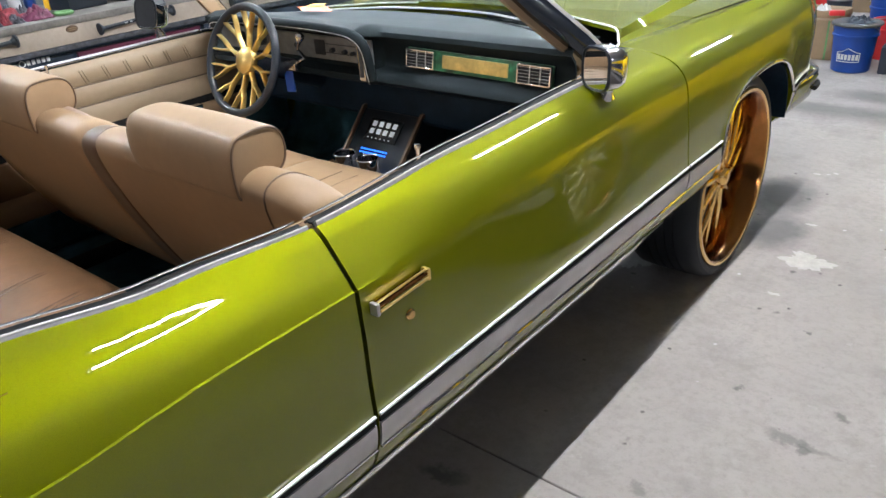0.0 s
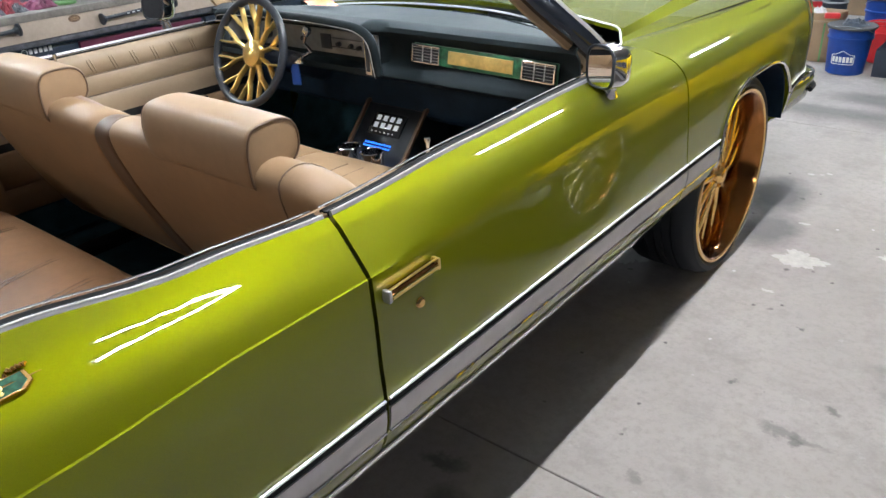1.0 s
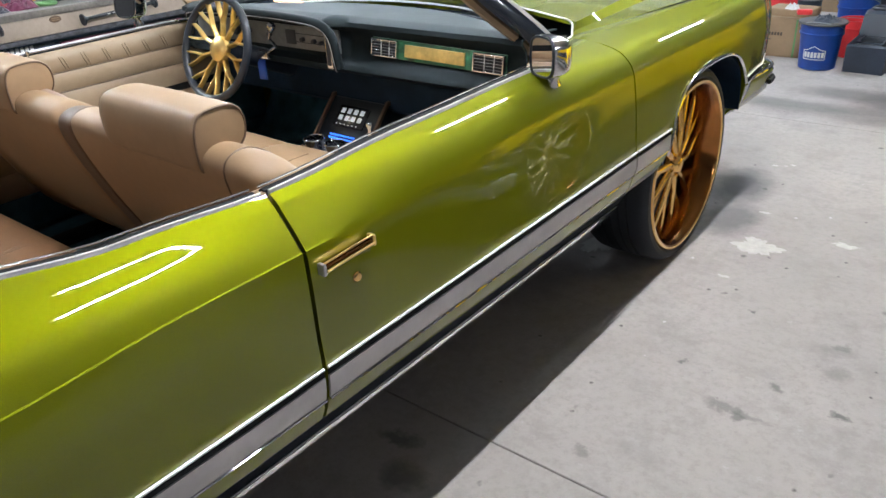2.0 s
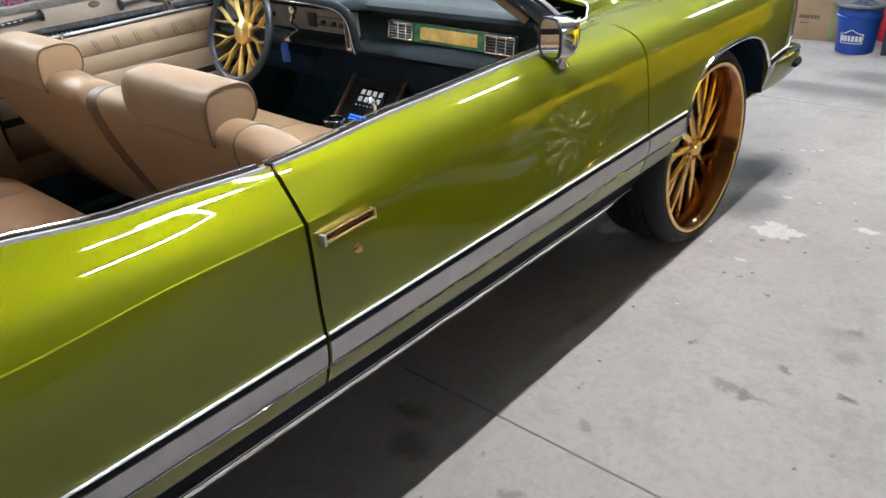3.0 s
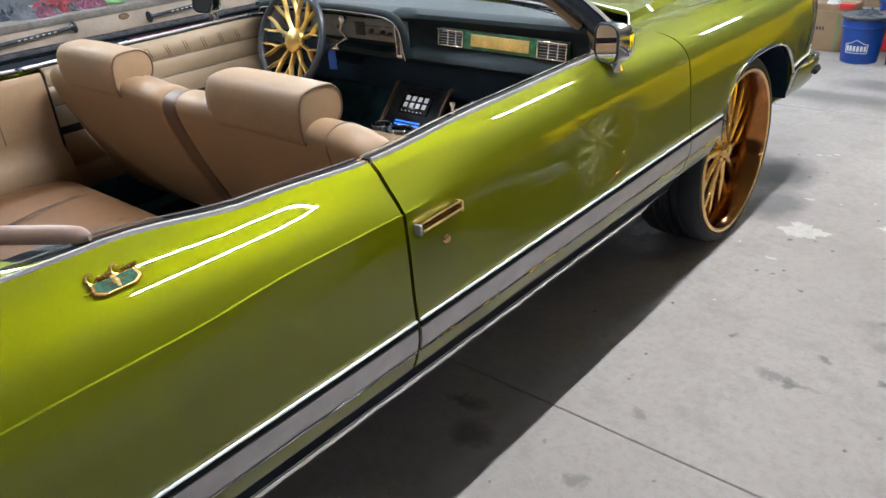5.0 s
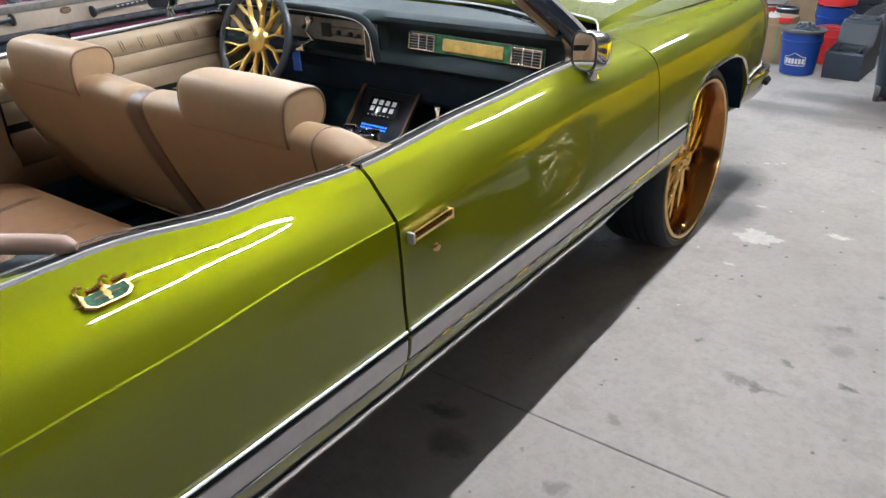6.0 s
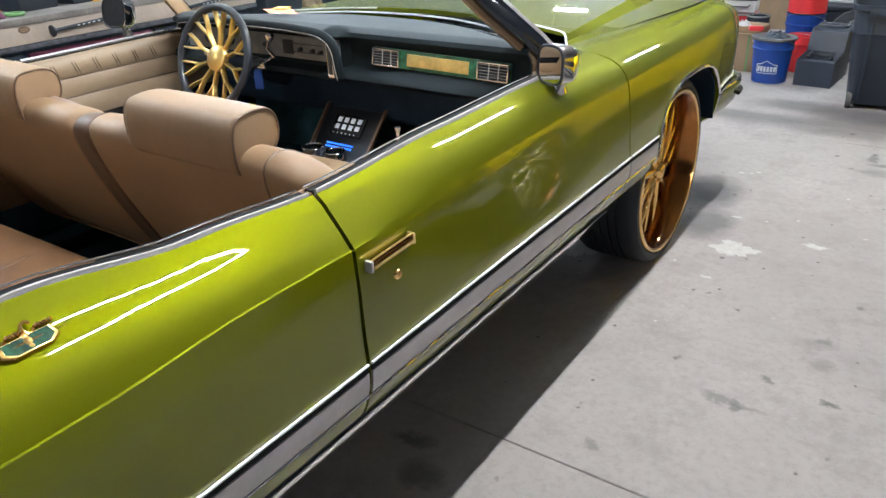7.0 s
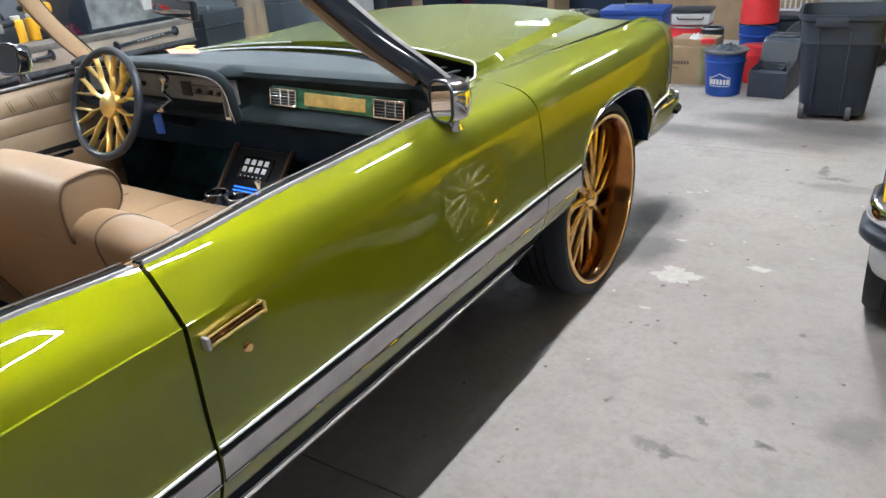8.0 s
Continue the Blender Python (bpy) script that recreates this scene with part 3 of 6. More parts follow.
for s in (1, -1):
    path = spline([glass_base(s) + Vector((0.012 * s, -0.01, -0.05)), glass_base(s) + Vector((0.004 * s, -0.012, 0.02)), glass_base(s).lerp(glass_top(s), 0.5) + Vector((0.012 * s, -0.005, 0)), glass_top(s) + Vector((0, 0, 0.02))], 14)
    bm = B()
    strip(bm, path, 0.034, 0.062, (0.25 * s, 0.9, 0.5))
    pil = part("windscreen_pillar", bm, GLOSSBLACK, car, "glossy black windscreen pillar")
    bm = B()
    strip(bm, [p + Vector((-0.020 * s, -0.010, -0.006)) for p in path], 0.018, 0.066, (0.25 * s, 0.9, 0.5))
    part("pillar_lining", bm, TAN, pil, "tan inner pillar lining")
    bm = B()
    strip(bm, [p + Vector((0.020 * s, 0.024, 0.012)) for p in path], 0.009, 0.014, (0.25 * s, 0.9, 0.5))
    part("pillar_trim", bm, SATIN, pil, "bright metal pillar edge")

# green cowl sides between door, pillar and hood, edged in bright metal
for f in (lambda p: Vector(p), flip):
    rows, edge = [], []
    for y in steps(1.02, 1.415, 0.04):
        t = (y - 1.02) / 0.395
        p = flank(y, n=2)[-1]
        q = Vector((-0.158 - 0.112 * t ** 1.6, y, 0.994 - 0.004 * t))
        rows.append([f(p.lerp(q, u) + Vector((0, 0, 0.006 * math.sin(u * 3.1)))) for u in (0, 0.25, 0.5, 0.75, 1)])
        edge.append(f(q + Vector((0, 0, 0.004))))
    bm = B()
    grid(bm, rows)
    cs = part("cowl_side", bm, GREEN, car, "lime green cowl side", solid=0.012)
    bm = B()
    tube(bm, edge, 0.007, 8)
    part("cowl_edge", bm, CHROME, cs, "bright cowl edge")
    bm = B()
    rim = spline([hood_at(u, 0.0) + Vector((0, -0.012, 0.0)) for u in (0.3, 0.5, 0.68, 0.78)] + [Vector((-0.275, 1.472, 0.998)), Vector((-0.25, 1.425, 0.996)), Vector((-0.238, 1.37, 0.997))], 30)
    tube(bm, [f(p) for p in rim], 0.0034, 8)
    part("cowl_surround", bm, BEAD, cs, "bright rim between cowl and hood")

# belt line: rubber strip between two bright mouldings, along doors and quarters


def belt(y, inward, up):
    p = flank(y, n=2)[-1]
    return Vector((p.x - inward, y, p.z + up))


def belt_parts(y0, y1, owner_of):
    ys = steps(y0, y1, 0.05)
    for k in (0, 1):
        f = (lambda p: p) if k == 0 else flip
        owner = owner_of[k]
        bm = B()
        grid(bm, [[f(belt(y, a, b)) for a, b in ((0.002, -0.004), (0.003, 0.003), (0.006, 0.006), (0.009, 0.004), (0.010, -0.006))] for y in ys])
        part("belt_moulding", bm, BELTMETAL, owner, "grey metal belt moulding", solid=0.003, sharp=60)
        bm = B()
        tube(bm, [f(belt(y, 0.0055, 0.0062)) for y in ys], 0.0016, 6)
        part("belt_edge", bm, BEAD, owner, "thin bright ridge on the belt moulding")
        bm = B()
        grid(bm, [[f(belt(y, a, b)) for a, b in ((0.010, -0.004), (0.016, 0.003), (0.024, 0.001), (0.031, 0.004), (0.038, -0.002))] for y in ys])
        part("weatherstrip", bm, WEATHER, owner, "black rubber weatherstrip", solid=0.004)
        bm = B()
        tube(bm, [f(belt(y, 0.040, 0.005)) for y in ys], 0.0020, 6)
        part("inner_moulding", bm, CHROME, owner, "bright inner sill moulding")


belt_parts(0.032, 1.03, doors)
belt_parts(-1.15, 0.012, [car, car])

# lower body moulding: bright bead, dark line, satin band, thin bright edge
BANDS = (("moulding_bead", 0.625, 0.638, 0.010, BEAD), ("moulding_line", 0.612, 0.625, 0.004, WEATHER),
         ("moulding_band", 0.553, 0.612, 0.006, SATIN), ("moulding_edge", 0.546, 0.553, 0.008, CHROME))


def band_rows(y0, y1, z0, z1, out):
    rows = []
    for y in steps(y0, y1, 0.06):
        lift = 0.012 * max(0.0, min(1.0, y / 1.4))
        a, b = z0 + lift, z1 + lift
        rows.append([Vector((flank_at(y, a) - 0.004, y, a)), Vector((flank_at(y, a) + out * 0.8, y, a + 0.001)), Vector((flank_at(y, (a + b) / 2) + out, y, (a + b) / 2)),
                     Vector((flank_at(y, b) + out * 0.8, y, b - 0.001)), Vector((flank_at(y, b) - 0.004, y, b))])
    return rows


for y0, y1, owners in ((0.006, 1.41, doors), (1.422, 1.688, [car, car]), (-0.66, -0.006, [car, car]), (2.50, 2.93, [car, car])):
    for nm, z0, z1, out, m in BANDS if y0 < 2 else (BANDS[0], BANDS[1], ("moulding_edge", 0.592, 0.612, 0.008, CHROME)):
        if nm == "moulding_bead":
            for k, f in enumerate((lambda p: p, flip)):
                bm = B()
                tube(bm, [f(Vector((flank_at(y, 0.632) + 0.004, y, 0.632 + 0.012 * max(0.0, min(1.0, y / 1.4))))) for y in steps(y0, y1, 0.06)], 0.0034, 8)
                part(nm, bm, m, owners[k], "bright body side bead")
            continue
        rows = band_rows(y0, y1, z0, z1, out)
        for k, f in enumerate((lambda p: p, flip)):
            bm = B()
            vs = grid(bm, [[f(p) for p in r] for r in rows])
            bm.faces.new(vs[0])
            bm.faces.new(vs[-1])
            part(nm, bm, m, owners[k])

# rocker: dark inset below the body with a bright lower bead
for f in (lambda p: Vector(p), flip):
    bm = B()
    grid(bm, [[f((x, y, z)) for x, z in ((-0.04, 0.50), (-0.066, 0.45), (-0.125, 0.365), (-0.150, 0.33), (-0.21, 0.325))] for y in steps(-0.70, 1.66, 0.1)])
    part("rocker_panel", bm, UNDER, car, "black rocker panel")
    bm = B()
    strip(bm, [f((-0.144, y, 0.325)) for y in steps(-0.66, 1.58, 0.1)], 0.008, 0.014)
    part("rocker_bead", bm, POLISHED, car, "bright rocker edge")
    bm = B()
    tube(bm, [f((-0.128, y, 0.350)) for y in steps(-0.66, 1.58, 0.1)], 0.0022, 6)
    part("rocker_line", bm, SATIN, car, "thin grey line on the rocker")
bm = B()
rbox(bm, (XC, 0.3, 0.325), (1.64, 4.6, 0.03), 0.01)
part("floor_pan", bm, UNDER, car)
for x in (-0.38, 2 * XC + 0.38):
    bm = B()
    rbox(bm, (x, 0.3, 0.34), (0.09, 4.4, 0.09), 0.01)
    part("chassis_rail", bm, UNDER, car)
for y in (1.99, -1.10):
    bm = B()
    tube(bm, [(-0.2, y, 0.395), (2 * XC + 0.2, y, 0.395)], 0.045, 12)
    part("axle", bm, UNDER, car)

# wheel houses, arch trims
for c, half, z0, h in ARCHES:
    for f in (lambda p: Vector(p), flip):
        pts = []
        for i in range(41):
            a = math.pi * i / 40
            pts.append((c - half * math.copysign(abs(math.cos(a)) ** (2 / 2.6), math.cos(a)), z0 + h * math.sin(a) ** (2 / 2.6)))
        bm = B()
        grid(bm, [[f((x, y, z)) for x in (-0.010, -0.12, -0.42)] for y, z in pts])
        part("wheel_house", bm, DEEP, car, "dark navy wheel house", solid=0.01)
        bm = B()
        tube(bm, [f((flank_at(y, max(z, 0.52)) + 0.004, y, z)) for y, z in pts if z > (0.60 if y > c else 0.53)], 0.0075, 8)
        part("arch_trim", bm, CHROME, car, "chrome wheel arch trim")
        bm = B()
        grid(bm, [[f((-0.43, y, z)), f((-0.43, y, 0.50))] for y, z in pts])
        part("inner_fender", bm, UNDER, car, "", solid=0.01)

# nose: bumper, grille, headlamps
NOSE = [(-0.030, 2.50), (-0.012, 2.68), (-0.005, 2.84), (-0.03, 2.965), (-0.14, 3.03), (-0.5, 3.08), (XC, 3.11)]
nose = spline([(x, y, 0) for x, y in NOSE], 36)
nose = nose + [flip(p) for p in nose[-2::-1]]
bm = B()
rows = []
for i, p in enumerate(nose):
    d = (nose[min(i + 1, len(nose) - 1)] - nose[max(i - 1, 0)]).normalized()
    nrm = Vector((d.y, -d.x, 0))
    rows.append([p + nrm * a + Vector((0, 0, z)) for a, z in ((-0.09, 0.590), (-0.05, 0.597), (-0.004, 0.594), (0.006, 0.580), (0.002, 0.542), (-0.012, 0.497), (-0.045, 0.455), (-0.11, 0.450))])
grid(bm, rows)
bumper = part("front_bumper", bm, GREEN, car, "lime green wraparound front bumper with chrome edge", solid=0.008)
bm = B()
tube(bm, [r[2] + Vector((0, 0, 0.006)) for r in rows], 0.009, 8)
part("bumper_edge", bm, CHROME, bumper, "chrome top edge")
bm = B()
tube(bm, [rows[14][1] + Vector((-0.05, 0, 0.008)), rows[14][2] + Vector((0.0, 0, 0.01)), rows[8][2] + Vector((0.002, 0, 0.01)), rows[8][1] + Vector((-0.03, 0, 0.008))], 0.008, 8)
part("bumper_cap", bm, CHROME, bumper, "chrome bumper corner cap")
bm = B()
tube(bm, [r[4] + Vector((0.006, 0.004, -0.005)) for r in rows[12:-12]], 0.011, 8)
part("bumper_strip", bm, WEATHER, bumper, "black bumper strip")
for f in (lambda p: Vector(p), flip):
    bm = B()
    grid(bm, [[f(p) for p in fender_rows[-1]], [f(Vector((-0.25, 2.955, min(max(p.z, 0.52), 0.9)))) for p in fender_rows[-1]]])
    part("headlamp_bezel", bm, CHROME, car, "chrome headlamp surround", solid=0.01)
bm = B()
rbox(bm, (XC, 2.88, 0.76), (1.55, 0.10, 0.30), 0.02)
grille = part("grille", bm, BLACK, car, "black radiator grille")
for i in range(12):
    bm = B()
    rbox(bm, (XC - 0.66 + 0.12 * i, 2.935, 0.76), (0.012, 0.02, 0.26), 0.003)
    part("grille_bar", bm, CHROME, grille)

# tail: boot lid, rear bumper and panel
bm = B()
grid(bm, [[Vector((XC + s * 0.83, y, 1.03 + 0.02 * (1 - s * s) - 0.10 * max(0, (-1.9 - y) / 0.7) ** 2)) for s in [i / 6 - 1 for i in range(13)]] for y in steps(-2.6, -1.15, 0.1)])
part("boot_lid", bm, GREEN, car, "lime green boot lid", solid=0.02)
bm = B()
rbox(bm, (XC, -2.58, 0.73), (1.94, 0.06, 0.42), 0.03)
part("tail_panel", bm, GREEN, car)
bm = B()
rbox(bm, (XC, -2.66, 0.62), (2.04, 0.14, 0.15), 0.04, seg=3)
part("rear_bumper", bm, CHROME, car, "chrome rear bumper")
bm = B()
rbox(bm, (XC, -0.98, 1.035), (1.60, 0.48, 0.07), 0.035, seg=3)
part("boot_cover", bm, PINK, car, "tan vinyl cover over the folded roof")

# door furniture
for k, f in enumerate((lambda p: Vector(p), flip)):
    s = 1 if k == 0 else -1
    xs = flank_at(0.13, 0.84)
    tip = RX(2.5) @ RY(-38 * s)
    bm = B()
    rbox(bm, f((xs - 0.002, 0.110, 0.824)), (0.010, 0.140, 0.040), 0.005, RX(2.5))
    hd = part("handle", bm, GREEN, doors[k], "recessed lime handle tray")
    for out, z, w, t, m in ((0.011, 0.8505, 0.016, 0.004, PALEGOLD), (0.013, 0.8425, 0.016, 0.005, BRONZE), (0.019, 0.836, 0.015, 0.005, PALEGOLD)):
        bm = B()
        rbox(bm, f((xs + out, 0.106, z)), (w, 0.134, t), 0.0016, m=tip)
        part("handle_bar", bm, m, hd, "gold-plated handle bar" if m is PALEGOLD else "darker groove between the bars")
    bm = B()
    rbox(bm, f((xs + 0.006, 0.106, 0.842)), (0.012, 0.130, 0.014), 0.003, m=RX(2.5))
    part("handle_core", bm, BRONZE, hd)
    for y, m in ((0.036, SATIN), (0.175, PALEGOLD)):
        bm = B()
        rbox(bm, f((xs + 0.012, y, 0.8425 + (y - 0.106) * 0.045)), (0.020, 0.009, 0.026), 0.004)
        part("handle_end", bm, m, hd, "bright handle end cap")
    bm = B()
    revolve(bm, [(0.0, 0.007), (0.008, 0.006), (0.011, 0.003), (0.012, 0.0)], 20, Matrix.Translation(f((flank_at(0.14, 0.785) + 0.001, 0.126, 0.780))) @ RY(90 * s))
    part("lock", bm, GOLD, doors[k], "gold key lock")
    # lock knob on the sill
    bm = B()
    revolve(bm, [(0.004, -0.03), (0.004, 0.008), (0.007, 0.014), (0.007, 0.02), (0.0, 0.021)], 12, Matrix.Translation(f((-0.178, 0.38, 0.985))), caps=False)
    part("lock_knob", bm, CHROME, doors[k], "small chrome lock knob")
    # outside mirror: head on a short foot
    bm = B()
    at = Vector((-0.058, 1.0, 1.042)) if k == 0 else Vector((-0.080, 0.885, 1.086))
    head = Matrix.Translation(f(at)) @ RZ((-22 if k == 0 else -12) * s) @ RX(-2 if k == 0 else -11) @ Matrix.Scale(1.0 if k == 0 else 1.06, 4)
    rows = []
    for dy, sc in ((-0.045, 0.93), (-0.042, 1.0), (-0.008, 1.0), (0.014, 0.90), (0.028, 0.68), (0.034, 0.3)):
        rows.append([head @ Vector((0.054 * sc * math.copysign(abs(math.cos(a)) ** 0.55, math.cos(a)), dy, 0.056 * sc * math.copysign(abs(math.sin(a)) ** 0.55, math.sin(a)))) for a in [2 * math.pi * i / 28 for i in range(28)]])
    vs = grid(bm, rows, False, True)
    bm.faces.new(vs[0])
    bm.faces.new(vs[-1])
    mir = part("door_mirror", bm, CHROME, doors[k], "chrome door mirror")
    bm = B()
    rows = [[head @ Vector((0.047 * sc * math.copysign(abs(math.cos(a)) ** 0.6, math.cos(a)), -0.0465, 0.049 * sc * math.copysign(abs(math.sin(a)) ** 0.6, math.sin(a)))) for a in [2 * math.pi * i / 28 for i in range(28)]] for sc in (1.0, 0.02)]
    grid(bm, rows, False, True)
    part("mirror_glass", bm, MIRROR, mir, "mirror glass")
    bm = B()
    rim = [head @ Vector((0.051 * math.copysign(abs(math.cos(a)) ** 0.58, math.cos(a)), -0.046, 0.053 * math.copysign(abs(math.sin(a)) ** 0.58, math.sin(a)))) for a in [2 * math.pi * i / 28 for i in range(28)]]
    tube(bm, rim, 0.004, 6, True)
    part("mirror_rim", bm, BLACK, mir)
    bm = B()
    tube(bm, [f(at + Vector((-0.008, 0.0, -0.080 if k == 0 else -0.105))), f(at + Vector((-0.004, -0.005, -0.060))), f(at + Vector((0.006, 0.005, -0.044)))], [0.024, 0.017, 0.014], 12)
    part("mirror_foot", bm, CHROME, mir)

# quarter badge: green crest with gold frame and two gold rings above
for f, s in ((lambda p: Vector(p), 1),):
    y0, z0 = -0.565, 0.958
    across = Vector((flank_at(y0 + 0.03, z0) - flank_at(y0 - 0.03, z0), 0.06, 0.0)).normalized()
    rise = Vector((flank_at(y0, z0 + 0.02) - flank_at(y0, z0 - 0.02), 0.0, 0.04)).normalized()
    face_ = across.cross(rise).normalized()
    rise = face_.cross(across)
    m = Matrix((face_, across, rise)).transposed().to_4x4()
    m.translation = Vector((flank_at(y0, z0), y0, z0)) + face_ * 0.005
    m = m @ Matrix.Scale(0.92, 4)
    ring = [(0, -0.044, 0.010), (0, 0.044, 0.010), (0, 0.046, -0.010), (0, 0.030, -0.021), (0, -0.030, -0.021), (0, -0.046, -0.010)]
    bm = B()
    rows = [[m @ Vector((dx, y * k, z * k)) for _, y, z in ring] for dx, k in ((-0.008, 1.0), (0.003, 1.0), (0.006, 0.95), (0.006, 0.84), (0.003, 0.80))]
    grid(bm, rows, False, True)
    badge = part("badge", bm, GOLD, car, "gold-framed green crest badge", sharp=25)
    bm = B()
    bm.faces.new([bm.verts.new(m @ Vector((0.0035, y * 0.82, z * 0.82))) for _, y, z in ring])
    part("badge_field", bm, ENAMEL, badge, "green enamel field", solid=0.003)
    for y in (-0.020, 0.026):
        bm = B()
        tube(bm, [m @ Vector((0.003 + 0.003 * math.sin(t), y - 0.014 + 0.008 * math.cos(t), 0.022 + 0.010 * math.sin(t))) for t in [0.5 + 5.3 * i / 14 for i in range(15)]], 0.0030, 6)
        part("badge_initial", bm, GOLD, badge)
        bm = B()
        tube(bm, [m @ Vector((0.003, y - 0.004 + 0.0030 * i, 0.019 + (0.0016 if i % 2 else -0.0016))) for i in range(10)], 0.0036, 6)
        part("badge_script", bm, GOLD, badge, "gold script letters, too small to read")
    bm = B()
    tube(bm, [m @ Vector((0.004, -0.060, -0.003)), m @ Vector((0.006, 0.0, -0.003)), m @ Vector((0.004, 0.060, -0.003))], [0.0006, 0.0022, 0.0006], 6)
    part("badge_spear", bm, GOLD, badge)
    bm = B()
    for z, r in ((0.008, 0.006), (-0.002, 0.0075), (-0.012, 0.005)):
        bmesh.ops.create_uvsphere(bm, u_segments=10, v_segments=6, radius=r, matrix=m @ Matrix.Translation((0.005, 0, z)) @ Matrix.Diagonal((0.6, 1, 1, 1)))
    part("badge_crest", bm, PALEGOLD, badge)


# ---- wheels ----
def y_spoke(r0, rs, r1, wide, twist, thick, w, material=None):
    """A forked spoke in the x-y plane, pointing along +x: stem, then two arms."""
    bm = B()
    fork = Vector((rs, rs * math.tan(twist * 0.4), 0))
    for s in (-1, 1):
        a = s * wide + twist
        end = Vector((r1 * math.cos(a), r1 * math.sin(a), 0))
        path = spline([(r0, 0, 0.0), fork, fork.lerp(end, 0.5) + Vector((0, 0.012 * s * r1, 0)), end], 12)
        rows = []
        for i, p in enumerate(path):
            d = (path[min(i + 1, 12)] - path[max(i - 1, 0)]).normalized()
            n = Vector((-d.y, d.x, 0))
            hw = w * (1.1 - 0.3 * i / 12)
            z = thick[0] + (thick[1] - thick[0]) * (i / 12) ** 1.3
            rows.append([p + n * hw * u + Vector((0, 0, z + h)) for u, h in ((-1, -0.012), (-1, 0.0), (-0.45, 0.007), (0.45, 0.007), (1, 0.0), (1, -0.012))])
        vs = grid(bm, rows, False, True)
        bm.faces.new(vs[0])
        bm.faces.new(vs[-1])
    return mesh_of("spoke", bm, material or GOLD, 50)


def barrel_mesh(material):
    bm = B()
    revolve(bm, [(0.345, -0.012), (0.350, 0.0), (0.342, 0.010), (0.326, 0.008), (0.318, -0.004), (0.310, -0.02), (0.296, -0.13), (0.292, -0.235), (0.315, -0.26), (0.335, -0.265)], 72, caps=False)
    return mesh_of("rim_barrel", bm, material, 40)


def tyre_mesh(tall=0.0):
    bm = B()
    prof = [(0.335, -0.265), (0.352, -0.275), (0.376, -0.268), (0.390, -0.245), (0.3945, -0.20)]
    for z in (-0.165, -0.13, -0.095, -0.06):
        prof += [(0.395, z - 0.014), (0.387, z - 0.012), (0.387, z - 0.006), (0.395, z - 0.004)]
    prof += [(0.3935, -0.03), (0.386, -0.006), (0.372, 0.008), (0.356, 0.010), (0.346, 0.002), (0.342, -0.02)]
    revolve(bm, [(r + tall * max(0.0, min(1.0, (r - 0.34) / 0.03)), z) for r, z in prof], 72, caps=False)
    return mesh_of("tyre", bm, RUBBER, 30)


SPOKE, BARREL, TYRE, TALL_TYRE = y_spoke(0.05, 0.135, 0.306, 0.150, 0.22, (-0.050, -0.075), 0.0138), barrel_mesh(BRONZE), tyre_mesh(), tyre_mesh(0.059)
bm = B()
revolve(bm, [(0.0, -0.022), (0.024, -0.023), (0.032, -0.030), (0.038, -0.042), (0.062, -0.050), (0.068, -0.068), (0.05, -0.10)], 36, caps=False)
HUB = mesh_of("hub", bm, GOLD, 40)
# black backing disc, stands in for the dark hollow behind the spokes
bm = B()
revolve(bm, [(0.0, -0.105), (0.17, -0.105), (0.175, -0.11), (0.29, -0.12), (0.29, -0.135), (0.0, -0.135)], 40, caps=False)
BACKING = mesh_of("brake_disc", bm, UNDER)
bm = B()
rim_edge = [(0.325, -0.006), (0.3275, 0.005), (0.332, 0.0115), (0.341, 0.0125), (0.347, 0.004), (0.3465, -0.004), (0.340, 0.004)]
revolve(bm, rim_edge, 72, caps=False)
LIP = mesh_of("rim_edge", bm, GOLD, 40)


def wheel(owner, m, label, tyre=None):
    """A wheel whose outer face looks along the local +z."""
    w = part("wheel", BARREL, None, owner, label, m)
    part("tyre", tyre or TYRE, None, w, "low-profile black tyre")
    part("rim_edge", LIP, None, w, "bright gold rim edge")
    part("hub", HUB, None, w)
    part("brake_disc", BACKING, None, w, "black disc standing in for the dark gap behind the spokes")
    for i in range(10):
        part("spoke", SPOKE, None, w, "", RZ(36 * i + 8))
    for i in range(5):
        bm = B()
        revolve(bm, [(0.0055, -0.05), (0.0055, -0.030), (0.0, -0.028)], 6, Matrix.Translation((0.047 * math.cos(i * 1.2566), 0.047 * math.sin(i * 1.2566), -0.006)), caps=False)
        part("wheel_nut", bm, GOLD, w)


for y in (1.99, -1.10):
    wheel(car, Matrix.Translation((-0.028, y, 0.395)) @ TO_X, "large polished gold wire-style wheel")
    wheel(car, Matrix.Translation((2 * XC + 0.028, y, 0.395)) @ RY(-90), "large polished gold wire-style wheel")

# ---- the cabin ----
bm = B()
rbox(bm, (XC, 0.32, 0.352), (1.68, 1.8, 0.02), 0.006)
part("carpet", bm, NAVY, car, "dark navy cabin carpet")
bm = B()
rbox(bm, (XC, 0.5, 0.43), (0.24, 1.5, 0.09), 0.04, seg=3)
part("tunnel", bm, NAVY, car, "carpeted transmission tunnel")
bm = B()
grid(bm, [[Vector((XC + s * 0.82, y, z)) for s in (-1, -0.5, 0, 0.5, 1)] for y, z in ((1.22, 0.41), (1.34, 0.46), (1.42, 0.6), (1.44, 0.92))])
part("bulkhead", bm, NAVY, car, "dark carpeted bulkhead", solid=0.02)


